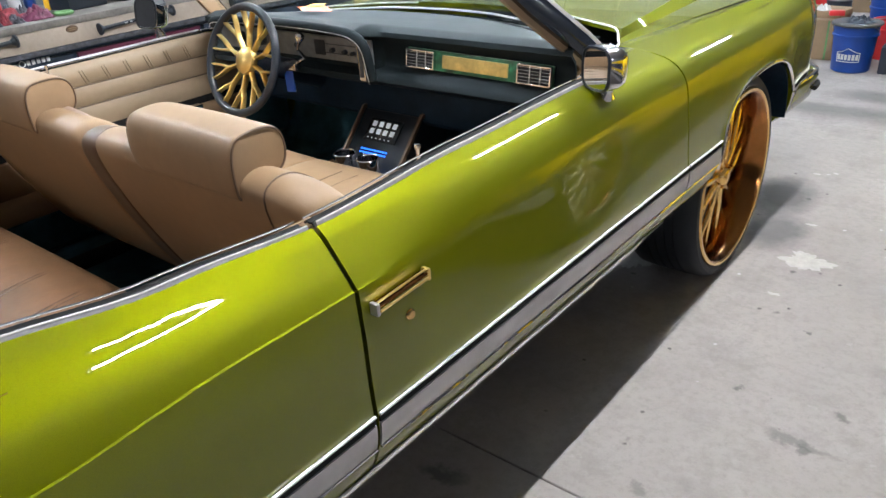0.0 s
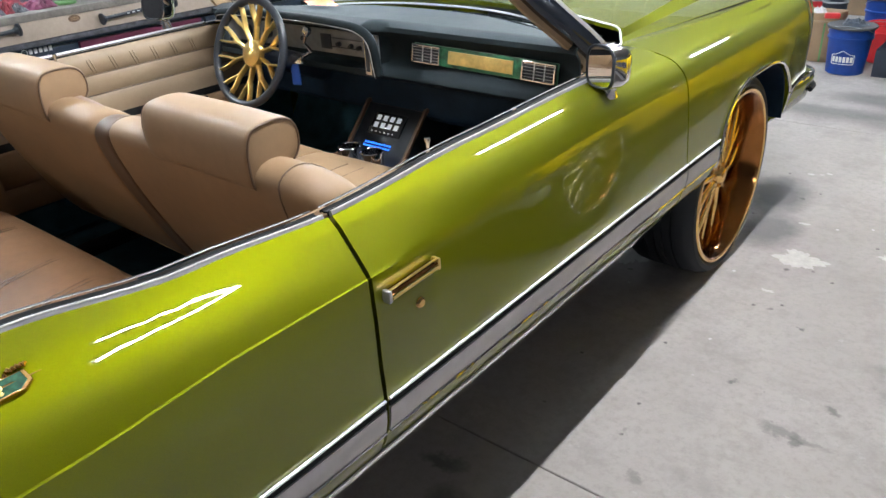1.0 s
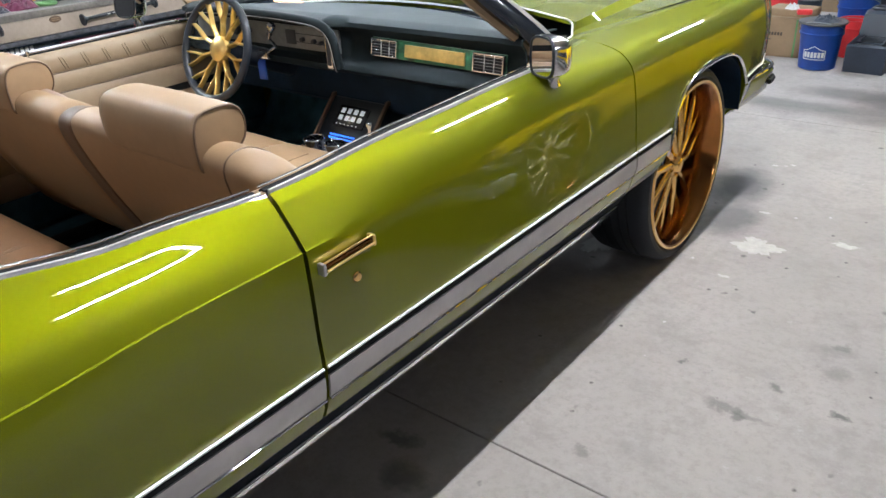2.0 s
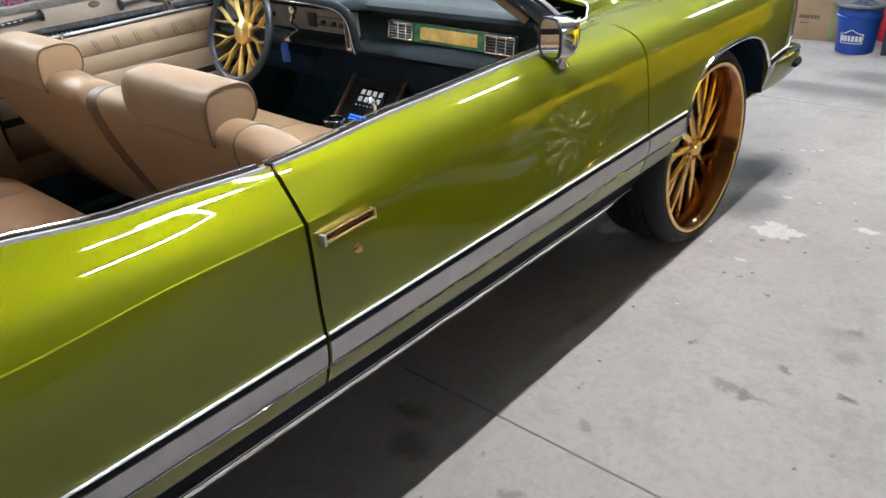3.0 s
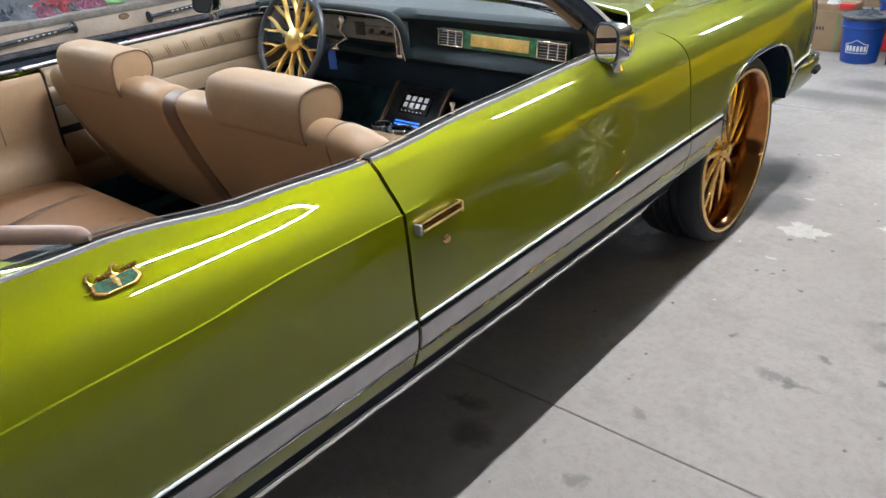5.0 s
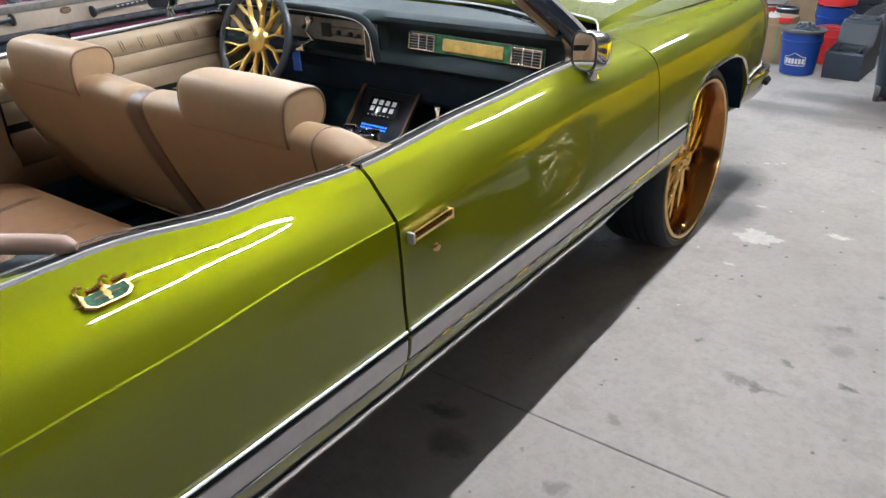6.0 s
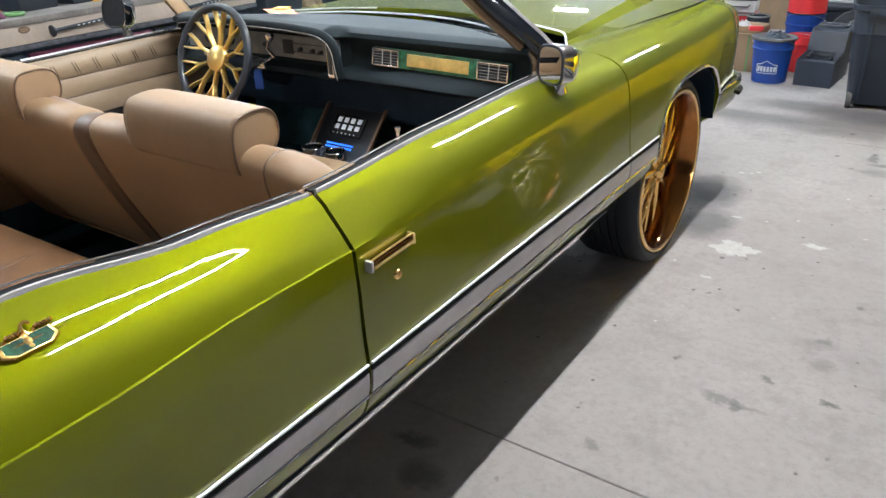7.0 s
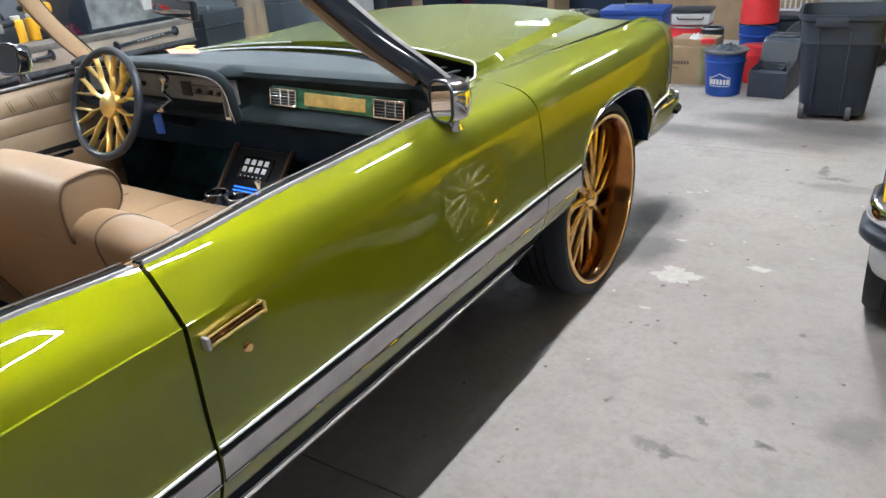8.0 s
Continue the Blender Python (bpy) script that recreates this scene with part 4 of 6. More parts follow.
def pad(x0, x1, prof, n=10, crown=0.0, ends=(0.05, 0.72, 0.05, 0.72)):
    """An upholstered form: a closed (y, z) outline swept from x0 to x1, drawn in at the ends (reach and share, for each end)."""
    cy, cz = sum(p[0] for p in prof) / len(prof), sum(p[1] for p in prof) / len(prof)
    loop = spline([(0, *p) for p in prof] + [(0, *prof[0])], len(prof) * 4)[:-1]
    bm = B()
    rows = []
    w = x1 - x0
    ts = sorted({round(i / n, 4) for i in range(n + 1)} | {round(ends[0] / w * f, 4) for f in (0.06, 0.2, 0.45, 0.75, 1)} | {round(1 - ends[2] / w * f, 4) for f in (0.06, 0.2, 0.45, 0.75, 1)})
    for t in ts:
        k = 1.0
        for e, reach, low in ((t * w, ends[0], ends[1]), ((1 - t) * w, ends[2], ends[3])):
            if e < reach:
                k *= low + (1 - low) * math.sqrt(max(0.0, 1 - (1 - e / reach) ** 2))
        rows.append([Vector((x0 + w * t, cy + (p.y - cy) * k, cz + (p.z - cz) * k + crown * math.sin(math.pi * t))) for p in loop])
    vs = grid(bm, rows, False, True)
    bm.faces.new(vs[0])
    bm.faces.new(vs[-1])
    return bm, rows


def lean(z, off):
    """y of the seat back's rear face at height z, plus off."""
    return 0.030 + (1.0 - z) * 0.44 + off


BACK = [(lean(0.53, 0.0), 0.53), (lean(0.64, -0.012), 0.64), (lean(0.8, -0.015), 0.80), (lean(0.95, 0.0), 0.955), (lean(1.0, 0.045), 1.003), (lean(1.0, 0.11), 1.00),
        (lean(0.93, 0.155), 0.93), (lean(0.75, 0.17), 0.75), (lean(0.55, 0.18), 0.55), (lean(0.5, 0.12), 0.505)]
REST = [(0.060, 0.952), (0.046, 0.962), (0.042, 1.000), (0.044, 1.042), (0.054, 1.072), (0.076, 1.087), (0.132, 1.090), (0.166, 1.078), (0.181, 1.050), (0.178, 1.012), (0.154, 0.986), (0.10, 0.968)]
CUSHION = [(0.26, 0.50), (0.25, 0.64), (0.34, 0.696), (0.55, 0.713), (0.72, 0.710), (0.795, 0.682), (0.808, 0.60), (0.76, 0.50), (0.5, 0.47)]
for x0, x1, r0, r1, who in ((-0.945, -0.165, -0.765, -0.360, "passenger"), (-1.80, -1.020, -1.645, -1.24, "driver")):
    bm, rows = pad(x0, x1, BACK, 26, 0.004, (0.03, 0.92, 0.11, 0.62) if who == "passenger" else (0.11, 0.7, 0.03, 0.92))
    seat = part("front_seat", bm, TAN, car, "tan leather front seat back with headrest", sharp=50)
    for edge in (-0.93, -0.295) if who == "passenger" else ():
        bm = B()
        tube(bm, min(rows, key=lambda r: abs(r[0].x - edge)), 0.0026, 6, True)
        part("seat_piping", bm, TANDARK, seat, "dark piping around the seat back")
    bm, rows = pad(r0, r1, REST, 14, 0.003, (0.06, 0.62, 0.012, 0.92))
    hr = part("headrest", bm, TAN, seat, "tan leather headrest with piped ends", sharp=50)
    bm = B()
    tube(bm, rows[1], 0.003, 6, True)
    part("headrest_piping", bm, TANDARK, hr)
    bm = B()
    tube(bm, rows[-2], 0.003, 6, True)
    part("headrest_piping", bm, TANDARK, hr)
    bm, rows = pad(-0.982 if who == "passenger" else x0 + 0.01, x1 - 0.01 if who == "passenger" else -0.984, CUSHION, 20, 0.006, (0.02, 0.95, 0.07, 0.75) if who == "passenger" else (0.07, 0.75, 0.02, 0.95))
    cu = part("seat_cushion", bm, TAN, seat, "tan leather seat cushion", sharp=50)
    bm = B()
    for i in range(8):
        x = x0 + (x1 - x0) * (0.2 + 0.6 * i / 7)
        tube(bm, [(x, y, z) for y, z in ((0.36, 0.7035), (0.5, 0.7165), (0.62, 0.7185), (0.70, 0.7165))], 0.0018, 5)
    part("cushion_seam", bm, TANDARK, cu)
bm, rows = pad(-1.022, -0.943, [(y + 0.006, z - 0.012) for y, z in BACK], 6, 0.003, (0.02, 0.96, 0.02, 0.96))
part("centre_panel", bm, TANDARK, car, "brown leather strip between the seat backs")
bm = B()
strip(bm, spline([(-1.33, 0.150, 1.003), (-1.22, 0.142, 1.0035), (-1.12, 0.132, 1.0025), (-1.04, 0.122, 0.994)], 10), 0.018, 0.006)
part("seat_top_welt", bm, PINK, car, "faded pink vinyl welt on the seat top")

# rear bench: cushion and back
bm, rows = pad(-1.72, -0.30, [(0.0, 0.50), (0.012, 0.58), (-0.03, 0.62), (-0.2, 0.632), (-0.5, 0.60), (-0.62, 0.56), (-0.6, 0.46), (-0.2, 0.45)], 30, 0.006, (0.09, 0.8, 0.09, 0.8))
rear = part("rear_seat", bm, BENCH, car, "brown leather rear bench with pleats", sharp=50)
for x in (-1.42, -1.405, -1.10, -1.085, -0.912, -0.894, -0.842, -0.62, -0.605):
    bm = B()
    tube(bm, [(x + dx, y, z) for dx, y, z in ((-0.03, -0.05, 0.626), (-0.022, -0.10, 0.6355), (0.0, -0.22, 0.6395), (0.02, -0.36, 0.6285), (0.03, -0.5, 0.6105))], 0.0026, 5)
    part("bench_pleat", bm, TANDARK, rear)
bm, rows = pad(-1.74, -0.30, [(-0.52, 0.55), (-0.60, 0.80), (-0.66, 1.0), (-0.70, 1.02), (-0.76, 1.0), (-0.74, 0.75), (-0.66, 0.52)], 24, 0.004, (0.06, 0.8, 0.06, 0.8))
part("rear_seat_back", bm, BENCH, rear, "brown leather rear seat back")
for x in (-0.245, 2 * XC + 0.245):
    side = 1 if x > XC else -1
    bm = B()
    roll = spline([(-0.186, -0.552, 1.016), (-0.225, -0.578, 1.020), (-0.30, -0.632, 1.022), (-0.45, -0.735, 1.024), (-0.70, -0.80, 1.026)], 16)
    tube(bm, [p if side > 0 else flip(p) for p in roll], [0.006, 0.013] + [0.017] * 15, 12)
    part("side_bolster", bm, PINK, rear, "faded tan side bolster")
    bm = B()
    rbox(bm, (x + 0.02 * side, -0.675, 0.965), (0.13, 0.24, 0.06), 0.015)
    part("roof_linkage", bm, BLACK, car, "black folded-roof linkage")

# inner door trims: upper pad with pleats, two seams, armrest and lower panel
for k, s in ((0, 1), (1, -1)):
    X = (lambda a: XC + s * a)
    f = (lambda a, y, z: Vector((XC + s * a, y, z)))
    bm = B()
    rows = []
    for y in steps(0.085, 1.38, 0.02):
        top = flank(y, n=2)[-1].z
        rows.append([f(a, y, z) for a, z in ((0.874, top - 0.004), (0.862, top - 0.004), (0.850, top - 0.014), (0.842, 0.945), (0.846, 0.915), (0.852, 0.906), (0.846, 0.897), (0.845, 0.865), (0.850, 0.840), (0.853, 0.834), (0.846, 0.826), (0.845, 0.78), (0.849, 0.752))])
    grid(bm, rows)
    trim = part("door_trim", bm, DOORTAN, doors[k], "beige pleated vinyl door trim", solid=0.012, sharp=60)
    # thin tubes in darkened vinyl colour paint the shade in the pleats
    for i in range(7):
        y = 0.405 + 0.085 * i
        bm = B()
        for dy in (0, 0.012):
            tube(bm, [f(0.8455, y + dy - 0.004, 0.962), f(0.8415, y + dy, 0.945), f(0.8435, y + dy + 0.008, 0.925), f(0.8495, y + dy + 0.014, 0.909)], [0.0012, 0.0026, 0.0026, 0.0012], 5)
        part("trim_pleat", bm, PLEAT_SHADE, trim)
    bm = B()
    for z in (0.905, 0.833):
        tube(bm, [f(0.8505, y, z) for y in steps(0.09, 1.10, 0.1)], 0.0028, 5)
    part("trim_seam", bm, SEAM, trim)
    bm = B()
    rbox(bm, f(0.862, 0.73, 0.735), (0.02, 1.3, 0.05), 0.004)
    part("trim_groove", bm, WEATHER, trim, "dark groove below the pad")
    bm = B()
    grid(bm, [[f(a, y, z) for a, z in ((0.858, 0.722), (0.848, 0.722), (0.843, 0.714), (0.841, 0.66), (0.844, 0.604), (0.851, 0.594), (0.844, 0.584), (0.841, 0.55), (0.846, 0.502), (0.858, 0.497))] for y in steps(0.085, 1.14, 0.1)])
    part("trim_lower", bm, TAN, trim, "tan lower door panel with a pressed fold", solid=0.01, sharp=60)
    bm = B()
    rbox(bm, f(0.855, 0.73, 0.438), (0.03, 1.3, 0.122), 0.008)
    rbox(bm, f(0.855, 1.265, 0.61), (0.03, 0.23, 0.21), 0.008)
    part("kick_panel", bm, NAVY, trim, "dark carpeted kick panel")
    bm = B()
    rbox(bm, f(0.835, 0.3, 0.370), (0.04, 1.9, 0.010), 0.004)
    part("sill_plate", bm, CHROME, car, "bright door sill plate")
    bm = B()
    rbox(bm, f(0.79, 0.82, 0.735), (0.05, 0.16, 0.018), 0.006)
    part("door_pull", bm, CHROME, trim, "chrome door pull")
    # rear quarter trim with armrest
    bm = B()
    grid(bm, [[f(a, y, z) for a, z in ((0.848, 0.962), (0.838, 0.960), (0.830, 0.94), (0.828, 0.85), (0.830, 0.74), (0.826, 0.695), (0.806, 0.668), (0.786, 0.645), (0.778, 0.60), (0.782, 0.52), (0.79, 0.37))] for y in steps(-0.72, 0.07, 0.05)])
    q = part("quarter_trim", bm, TAN, car, "tan leather rear side trim", solid=0.015, sharp=60)
    bm = B()
    tube(bm, [f(0.831, -0.12, 0.945), f(0.828, -0.12, 0.91), f(0.827, -0.12, 0.85), f(0.829, -0.12, 0.745)], 0.002, 5)
    part("trim_seam", bm, SEAM, q)
    bm = B()
    rbox(bm, f(0.85, 0.077, 0.69), (0.03, 0.012, 0.48), 0.004)
    part("door_seal", bm, WEATHER, car, "black door seal")

# dashboard
DX = steps(XC - 0.825, XC + 0.825, 0.0275)


def dash_row(x):
    u = (x - XC) / 0.83
    fy = 1.11 + 0.39 * (1 - abs(u) ** 2.4)
    drv = max(0.0, min(1.0, (-0.905 - x) / 0.03)) * max(0.0, min(1.0, (x + 1.80) / 0.04))
    b = 0.075 * drv
    pts = [(fy, 1.02), (max(fy - 0.10, 1.09), 1.052), (1.10, 1.072), (1.07 - b * 0.6, 1.072 + 0.012 * drv), (1.045 - b, 1.06 + 0.012 * drv), (1.042 - b, 1.045 + 0.012 * drv)]
    if drv > 0.5:
        pts += [(1.03, 1.045), (1.035, 1.0), (1.035, 0.935), (0.995, 0.922), (0.99, 0.905), (1.02, 0.89), (1.25, 0.86)]
    else:
        pts += [(1.062, 1.022), (1.068, 0.985), (1.055, 0.945), (1.020, 0.925), (1.012, 0.905), (1.04, 0.885), (1.25, 0.86)]
    return [Vector((x, y, z)) for y, z in pts]


bm = B()
grid(bm, [dash_row(x) for x in DX])
dash = part("dashboard", bm, DASH, car, "dark grey padded dashboard", solid=0.008, sharp=45)
bm = B()
rbox(bm, (-1.345, 1.032, 0.992), (0.82, 0.008, 0.082), 0.003)
face = part("instrument_panel", bm, GREYFACE, dash, "grey instrument panel with round knobs")
for x, z, r in ((-1.06, 0.985, 0.009), (-1.12, 0.987, 0.009), (-1.02, 0.983, 0.008), (-1.30, 0.992, 0.010), (-1.42, 0.995, 0.010), (-1.5, 0.995, 0.022), (-1.62, 0.995, 0.022)):
    bm = B()
    revolve(bm, [(r, 0), (r, 0.010), (r * 0.8, 0.014), (0, 0.0142)], 16, Matrix.Translation((x, 1.028, z)) @ RX(90), caps=False)
    part("knob", bm, BLACK, face)
bm = B()
rbox(bm, (-1.185, 1.026, 0.992), (0.05, 0.006, 0.052), 0.002)
part("clock_window", bm, BLACK, face)
for z in (0.976, 1.006):
    bm = B()
    rbox(bm, (-1.11, 1.027, z), (0.2, 0.002, 0.003), 0.0)
    part("panel_line", bm, BLACK, face)
bm = B()
rbox(bm, (-0.920, 0.966, 0.988), (0.030, 0.014, 0.142), 0.005)
vent = part("side_vent", bm, CHROME, dash, "chrome upright vent frame")
brow = spline([(-1.74, 0.985, 1.040), (-1.66, 0.965, 1.066), (-1.30, 0.958, 1.078), (-1.02, 0.958, 1.072), (-0.935, 0.960, 1.056), (-0.902, 0.964, 1.020), (-0.894, 0.970, 0.950), (-0.892, 0.976, 0.915)], 40)
bm = B()
tube(bm, brow, [0.012] + [0.017] * 39 + [0.012], 12)
part("dash_brow", bm, DASH, dash, "padded dark brow over the instruments")
bm = B()
tube(bm, [p + Vector((0, -0.0165, -0.006)) for p in brow], 0.0016, 6)
part("brow_bead", bm, SATIN, dash, "thin bright bead under the brow")
bm = B()
rbox(bm, (-0.920, 0.9585, 0.988), (0.016, 0.004, 0.118), 0.002)
part("vent_slot", bm, BLACK, vent)
# passenger fascia: marbled strip, gold plate and two chrome vents
TILT_F = RX(-8) @ RY(0.9)
bm = B()
rbox(bm, (-0.530, 1.058, 0.983), (0.545, 0.010, 0.062), 0.004, TILT_F)
fascia = part("fascia_strip", bm, MARBLE, dash, "green marbled dashboard strip")
bm = B()
rbox(bm, (-0.532, 1.051, 0.984), (0.245, 0.006, 0.040), 0.002, TILT_F)
part("gold_plate", bm, GOLDLEAF, fascia, "brushed gold dashboard plate")
for x, dz0 in ((-0.742, 0.003), (-0.318, -0.004)):
    bm = B()
    for dx, dz, w, h in ((0, 0.026, 0.116, 0.006), (0, -0.026, 0.116, 0.006), (-0.055, 0, 0.006, 0.058), (0.055, 0, 0.006, 0.058)):
        rbox(bm, Vector((x, 1.049, 0.984 + dz0)) + TILT_F @ Vector((dx, 0, dz)), (w, 0.014, h), 0.002, TILT_F)
    v = part("air_vent", bm, CHROME, dash, "chrome dashboard air vent")
    bm = B()
    rbox(bm, (x, 1.055, 0.984 + dz0), (0.108, 0.006, 0.05), 0.0, TILT_F)
    part("vent_back", bm, BLACK, v)
    for i in range(5):
        bm = B()
        rbox(bm, Vector((x, 1.049, 0.984 + dz0)) + TILT_F @ Vector((0, 0, -0.0185 + 0.00925 * i)), (0.106, 0.006, 0.0026), 0.0, TILT_F @ RX(-25))
        part("vent_slat", bm, CHROME, v)
    for dx in (-0.018, 0.018):
        bm = B()
        rbox(bm, (x + dx, 1.052, 0.984 + dz0), (0.003, 0.006, 0.05), 0.0, TILT_F)
        part("vent_rib", bm, SATIN, v)
bm = B()
rbox(bm, (XC, 1.25, 0.80), (1.55, 0.22, 0.16), 0.04, seg=3)
part("lower_dash", bm, DEEP, dash, "black lower dashboard and glove box")
bm = B()
revolve(bm, [(0.011, 0), (0.011, 0.008), (0.006, 0.011), (0, 0.011)], 16, Matrix.Translation((-0.46, 1.141, 0.825)) @ RX(90), caps=False)
part("glovebox_lock", bm, CHROME, dash, "small chrome glove box lock")
bm = B()
grid(bm, [[Vector((-1.50 + 0.10 * u + 0.11 * v, 1.20 + 0.05 * v - 0.05 * u, 1.081 + 0.006 * math.sin(3 * u + v))) for v in [j / 6 for j in range(7)]] for u in [i / 4 for i in range(5)]])
solo("printed_leaflet", bm, ORANGE, "orange and yellow printed leaflet lying on the dashboard", "leaflet")
bm = B()
rbox(bm, (-1.40, 1.225, 1.0905), (0.06, 0.05, 0.0015), 0.0, RZ(20))
part("leaflet_print", bm, YELLOWP, bpy.data.objects["printed_leaflet"])

# steering wheel and column
SW = Matrix.Translation((-1.344, 0.825, 0.972)) @ RX(90 - 20)  # local +z looks back at the driver
bm = B()
tube(bm, [(0.178 * math.cos(a), 0.178 * math.sin(a), 0.018) for a in [2 * math.pi * i / 64 for i in range(64)]], 0.0140, 12, True)
sw = part("steering_wheel", bm, BLACK, car, "black-rimmed steering wheel with gold forked spokes", SW)
GSP = y_spoke(0.03, 0.092, 0.172, 0.157, 0.0, (-0.004, 0.018), 0.0050, PALEGOLD)
for i in range(10):
    part("wheel_spoke", GSP, None, sw, "", RZ(36 * i + 18))
bm = B()
revolve(bm, [(0.0, 0.024), (0.016, 0.023), (0.034, 0.018), (0.044, 0.010), (0.047, 0.0), (0.046, -0.012), (0.03, -0.02)], 32, caps=False)
part("wheel_boss", bm, PALEGOLD, sw, "domed gold centre cap")
bm = B()
tube(bm, [SW @ Vector((0, 0, -0.02)), SW @ Vector((0, 0, -0.12)), SW @ Vector((0, -0.01, -0.34))], [0.034, 0.038, 0.042], 16)
col = part("steering_column", bm, BLACK, car, "black steering column")
bm = B()
tube(bm, [(-1.32, 0.985, 0.935), (-1.25, 0.975, 0.945), (-1.20, 0.965, 0.965), (-1.222, 0.955, 0.995), (-1.205, 0.95, 1.022)], 0.0065, 8)
revolve(bm, [(0.0, -0.018), (0.010, -0.015), (0.0165, 0.0), (0.0155, 0.010), (0.008, 0.017), (0.0, 0.018)], 16, Matrix.Translation((-1.193, 0.948, 1.038)) @ RY(25), caps=False)
part("shift_lever", bm, CHROME, col, "chrome column shift lever")
bm = B()
tube(bm, [SW @ Vector((-0.03, 0.0, -0.08)), SW @ Vector((-0.13, 0.02, -0.05))], [0.006, 0.010], 8)
part("indicator_stalk", bm, CHROME, col)
bm = B()
rbox(bm, (-1.285, 0.97, 0.93), (0.07, 0.03, 0.03), 0.008)
ign = part("ignition_lock", bm, CHROME, col, "chrome ignition lock with keys")
bm = B()
rbox(bm, (-1.30, 0.965, 0.872), (0.036, 0.006, 0.075), 0.008, RZ(15))
part("key_tag", bm, BLUEKEY, ign, "blue key tag")

# centre console with screen and cup holders
bm = B()
rows = []
for x in (-1.10, -0.835):
    rows.append([Vector((x, y, z)) for y, z in ((0.82, 0.44), (0.82, 0.600), (0.975, 0.604), (1.005, 0.618), (1.135, 0.755), (1.26, 0.765), (1.26, 0.44))])
vs = grid(bm, rows, False, True)
bm.faces.new(vs[0])
bm.faces.new(vs[1])
con = part("centre_console", bm, BLACK, car, "black centre console with tan sides and touchscreen")
for x in (-1.106, -0.829):
    bm = B()
    strip(bm, [(x, y, z) for y, z in ((0.82, 0.606), (0.975, 0.610), (1.002, 0.626), (1.130, 0.763), (1.25, 0.771))], 0.012, 0.016)
    part("console_edge", bm, TANDARK, con, "brown console edge")
    bm = B()
    rbox(bm, (x, 1.03, 0.50), (0.012, 0.46, 0.12), 0.004)
    part("console_side", bm, TAN, con)
slope = math.degrees(math.atan2(0.137, 0.13))
FM = Matrix.Translation((-0.972, 1.07, 0.6865)) @ RX(slope)
bm = B()
rbox(bm, FM @ Vector((0, 0.020, 0.004)), (0.150, 0.086, 0.008), 0.005, RX(slope))
scr = part("touchscreen", bm, SCREEN, con, "touchscreen with lit icons")
for i in range(4):
    for j in range(2):
        bm = B()
        rbox(bm, FM @ Vector((-0.048 + 0.032 * i, 0.012 + 0.029 * j, 0.009)), (0.019, 0.020, 0.002), 0.004, RX(slope))
        part("icon", bm, ICON, scr)
bm = B()
for i in range(6):
    rbox(bm, FM @ Vector((-0.055 + 0.02 * i, -0.014, 0.009)), (0.004, 0.003, 0.002), 0, RX(slope))
part("icon_row", bm, ICON, scr)
bm = B()
for i in range(10):
    for j in range(2):
        rbox(bm, FM @ Vector((-0.066 + 0.0130 * i, -0.070 + 0.013 * j, 0.002)), (0.007, 0.006, 0.004), 0.0015, RX(slope))
part("key_pad", bm, CYAN, con, "blue backlit control keys")
for x in (-1.028, -0.918):
    bm = B()
    revolve(bm, [(0.034, -0.03), (0.035, 0.040), (0.038, 0.043), (0.041, 0.040), (0.040, -0.03)], 28, Matrix.Translation((x, 0.935, 0.618)), caps=False)
    part("cup_holder", bm, CHROME, con, "polished metal cup holder")

# inside mirror
bm = B()
rbox(bm, (-0.99, 0.895, 1.285), (0.235, 0.022, 0.062), 0.010, RY(4) @ RZ(-8), seg=3)
rv = part("inside_mirror", bm, BLACK, car, "black-framed inside mirror")
bm = B()
rbox(bm, (-0.992, 0.882, 1.285), (0.215, 0.002, 0.048), 0.001, RY(4) @ RZ(-8))
part("mirror_glass", bm, MIRROR, rv)
bm = B()
tube(bm, [(-0.99, 0.905, 1.29), (-0.99, 0.935, 1.34), (-1.0, 0.965, 1.40)], 0.007, 8)
part("mirror_arm", bm, CHROME, rv)

# ---- the yellow car beside it ----
yc = thing("yellow_car", "yellow car with chrome bumper and gold wheels", "car")
YX, Y0, Y1 = 0.925, 1.84, 6.9
bm = B()
rows = []
for y in steps(Y0, Y1, 0.12):
    e = min(y - Y0, Y1 - y)
    k = 0.0 if e > 0.5 else 0.02 * (1 - e / 0.5) ** 2
    prof = [(0.10, 0.36), (0.03, 0.42), (0.0, 0.55), (-0.005, 0.7), (0.01, 0.82), (0.06, 0.93), (0.16, 0.97), (0.5, 1.0), (0.93, 1.01)]
    half = [Vector((YX + x + k * (0.93 - x), y, z)) for x, z in prof]
    low = 0.0
    for c in (2.34, 5.70):
        if abs(y - c) < 0.42:
            low = 0.40 + 0.36 * math.sqrt(1 - ((y - c) / 0.42) ** 2)
    half = [Vector((p.x, p.y, max(p.z, min(low, 0.78)))) for p in half]
    rows.append(half + [Vector((2 * (YX + 0.93) - p.x, p.y, p.z)) for p in half[-2::-1]])
grid(bm, rows)
vs0 = [bm.verts.new(p) for p in rows[0]]
bm.faces.new(vs0)
part("body", bm, YELLOW, yc, "glossy yellow bodywork", solid=0.02)
for s in (-1, 1):
    bm = B()
    strip(bm, [(YX + 0.93 + s * 0.937, y, 0.80) for y in steps(2.0, 6.7, 0.3)], 0.010, 0.014)
    part("side_moulding", bm, CHROME, yc, "thin chrome side moulding")
bm = B()
rbox(bm, (YX + 0.93, 4.6, 1.16), (1.5, 2.0, 0.36), 0.12, seg=3, taper=0.82)
part("cabin", bm, SCREEN, yc, "dark glazed cabin")
bm = B()
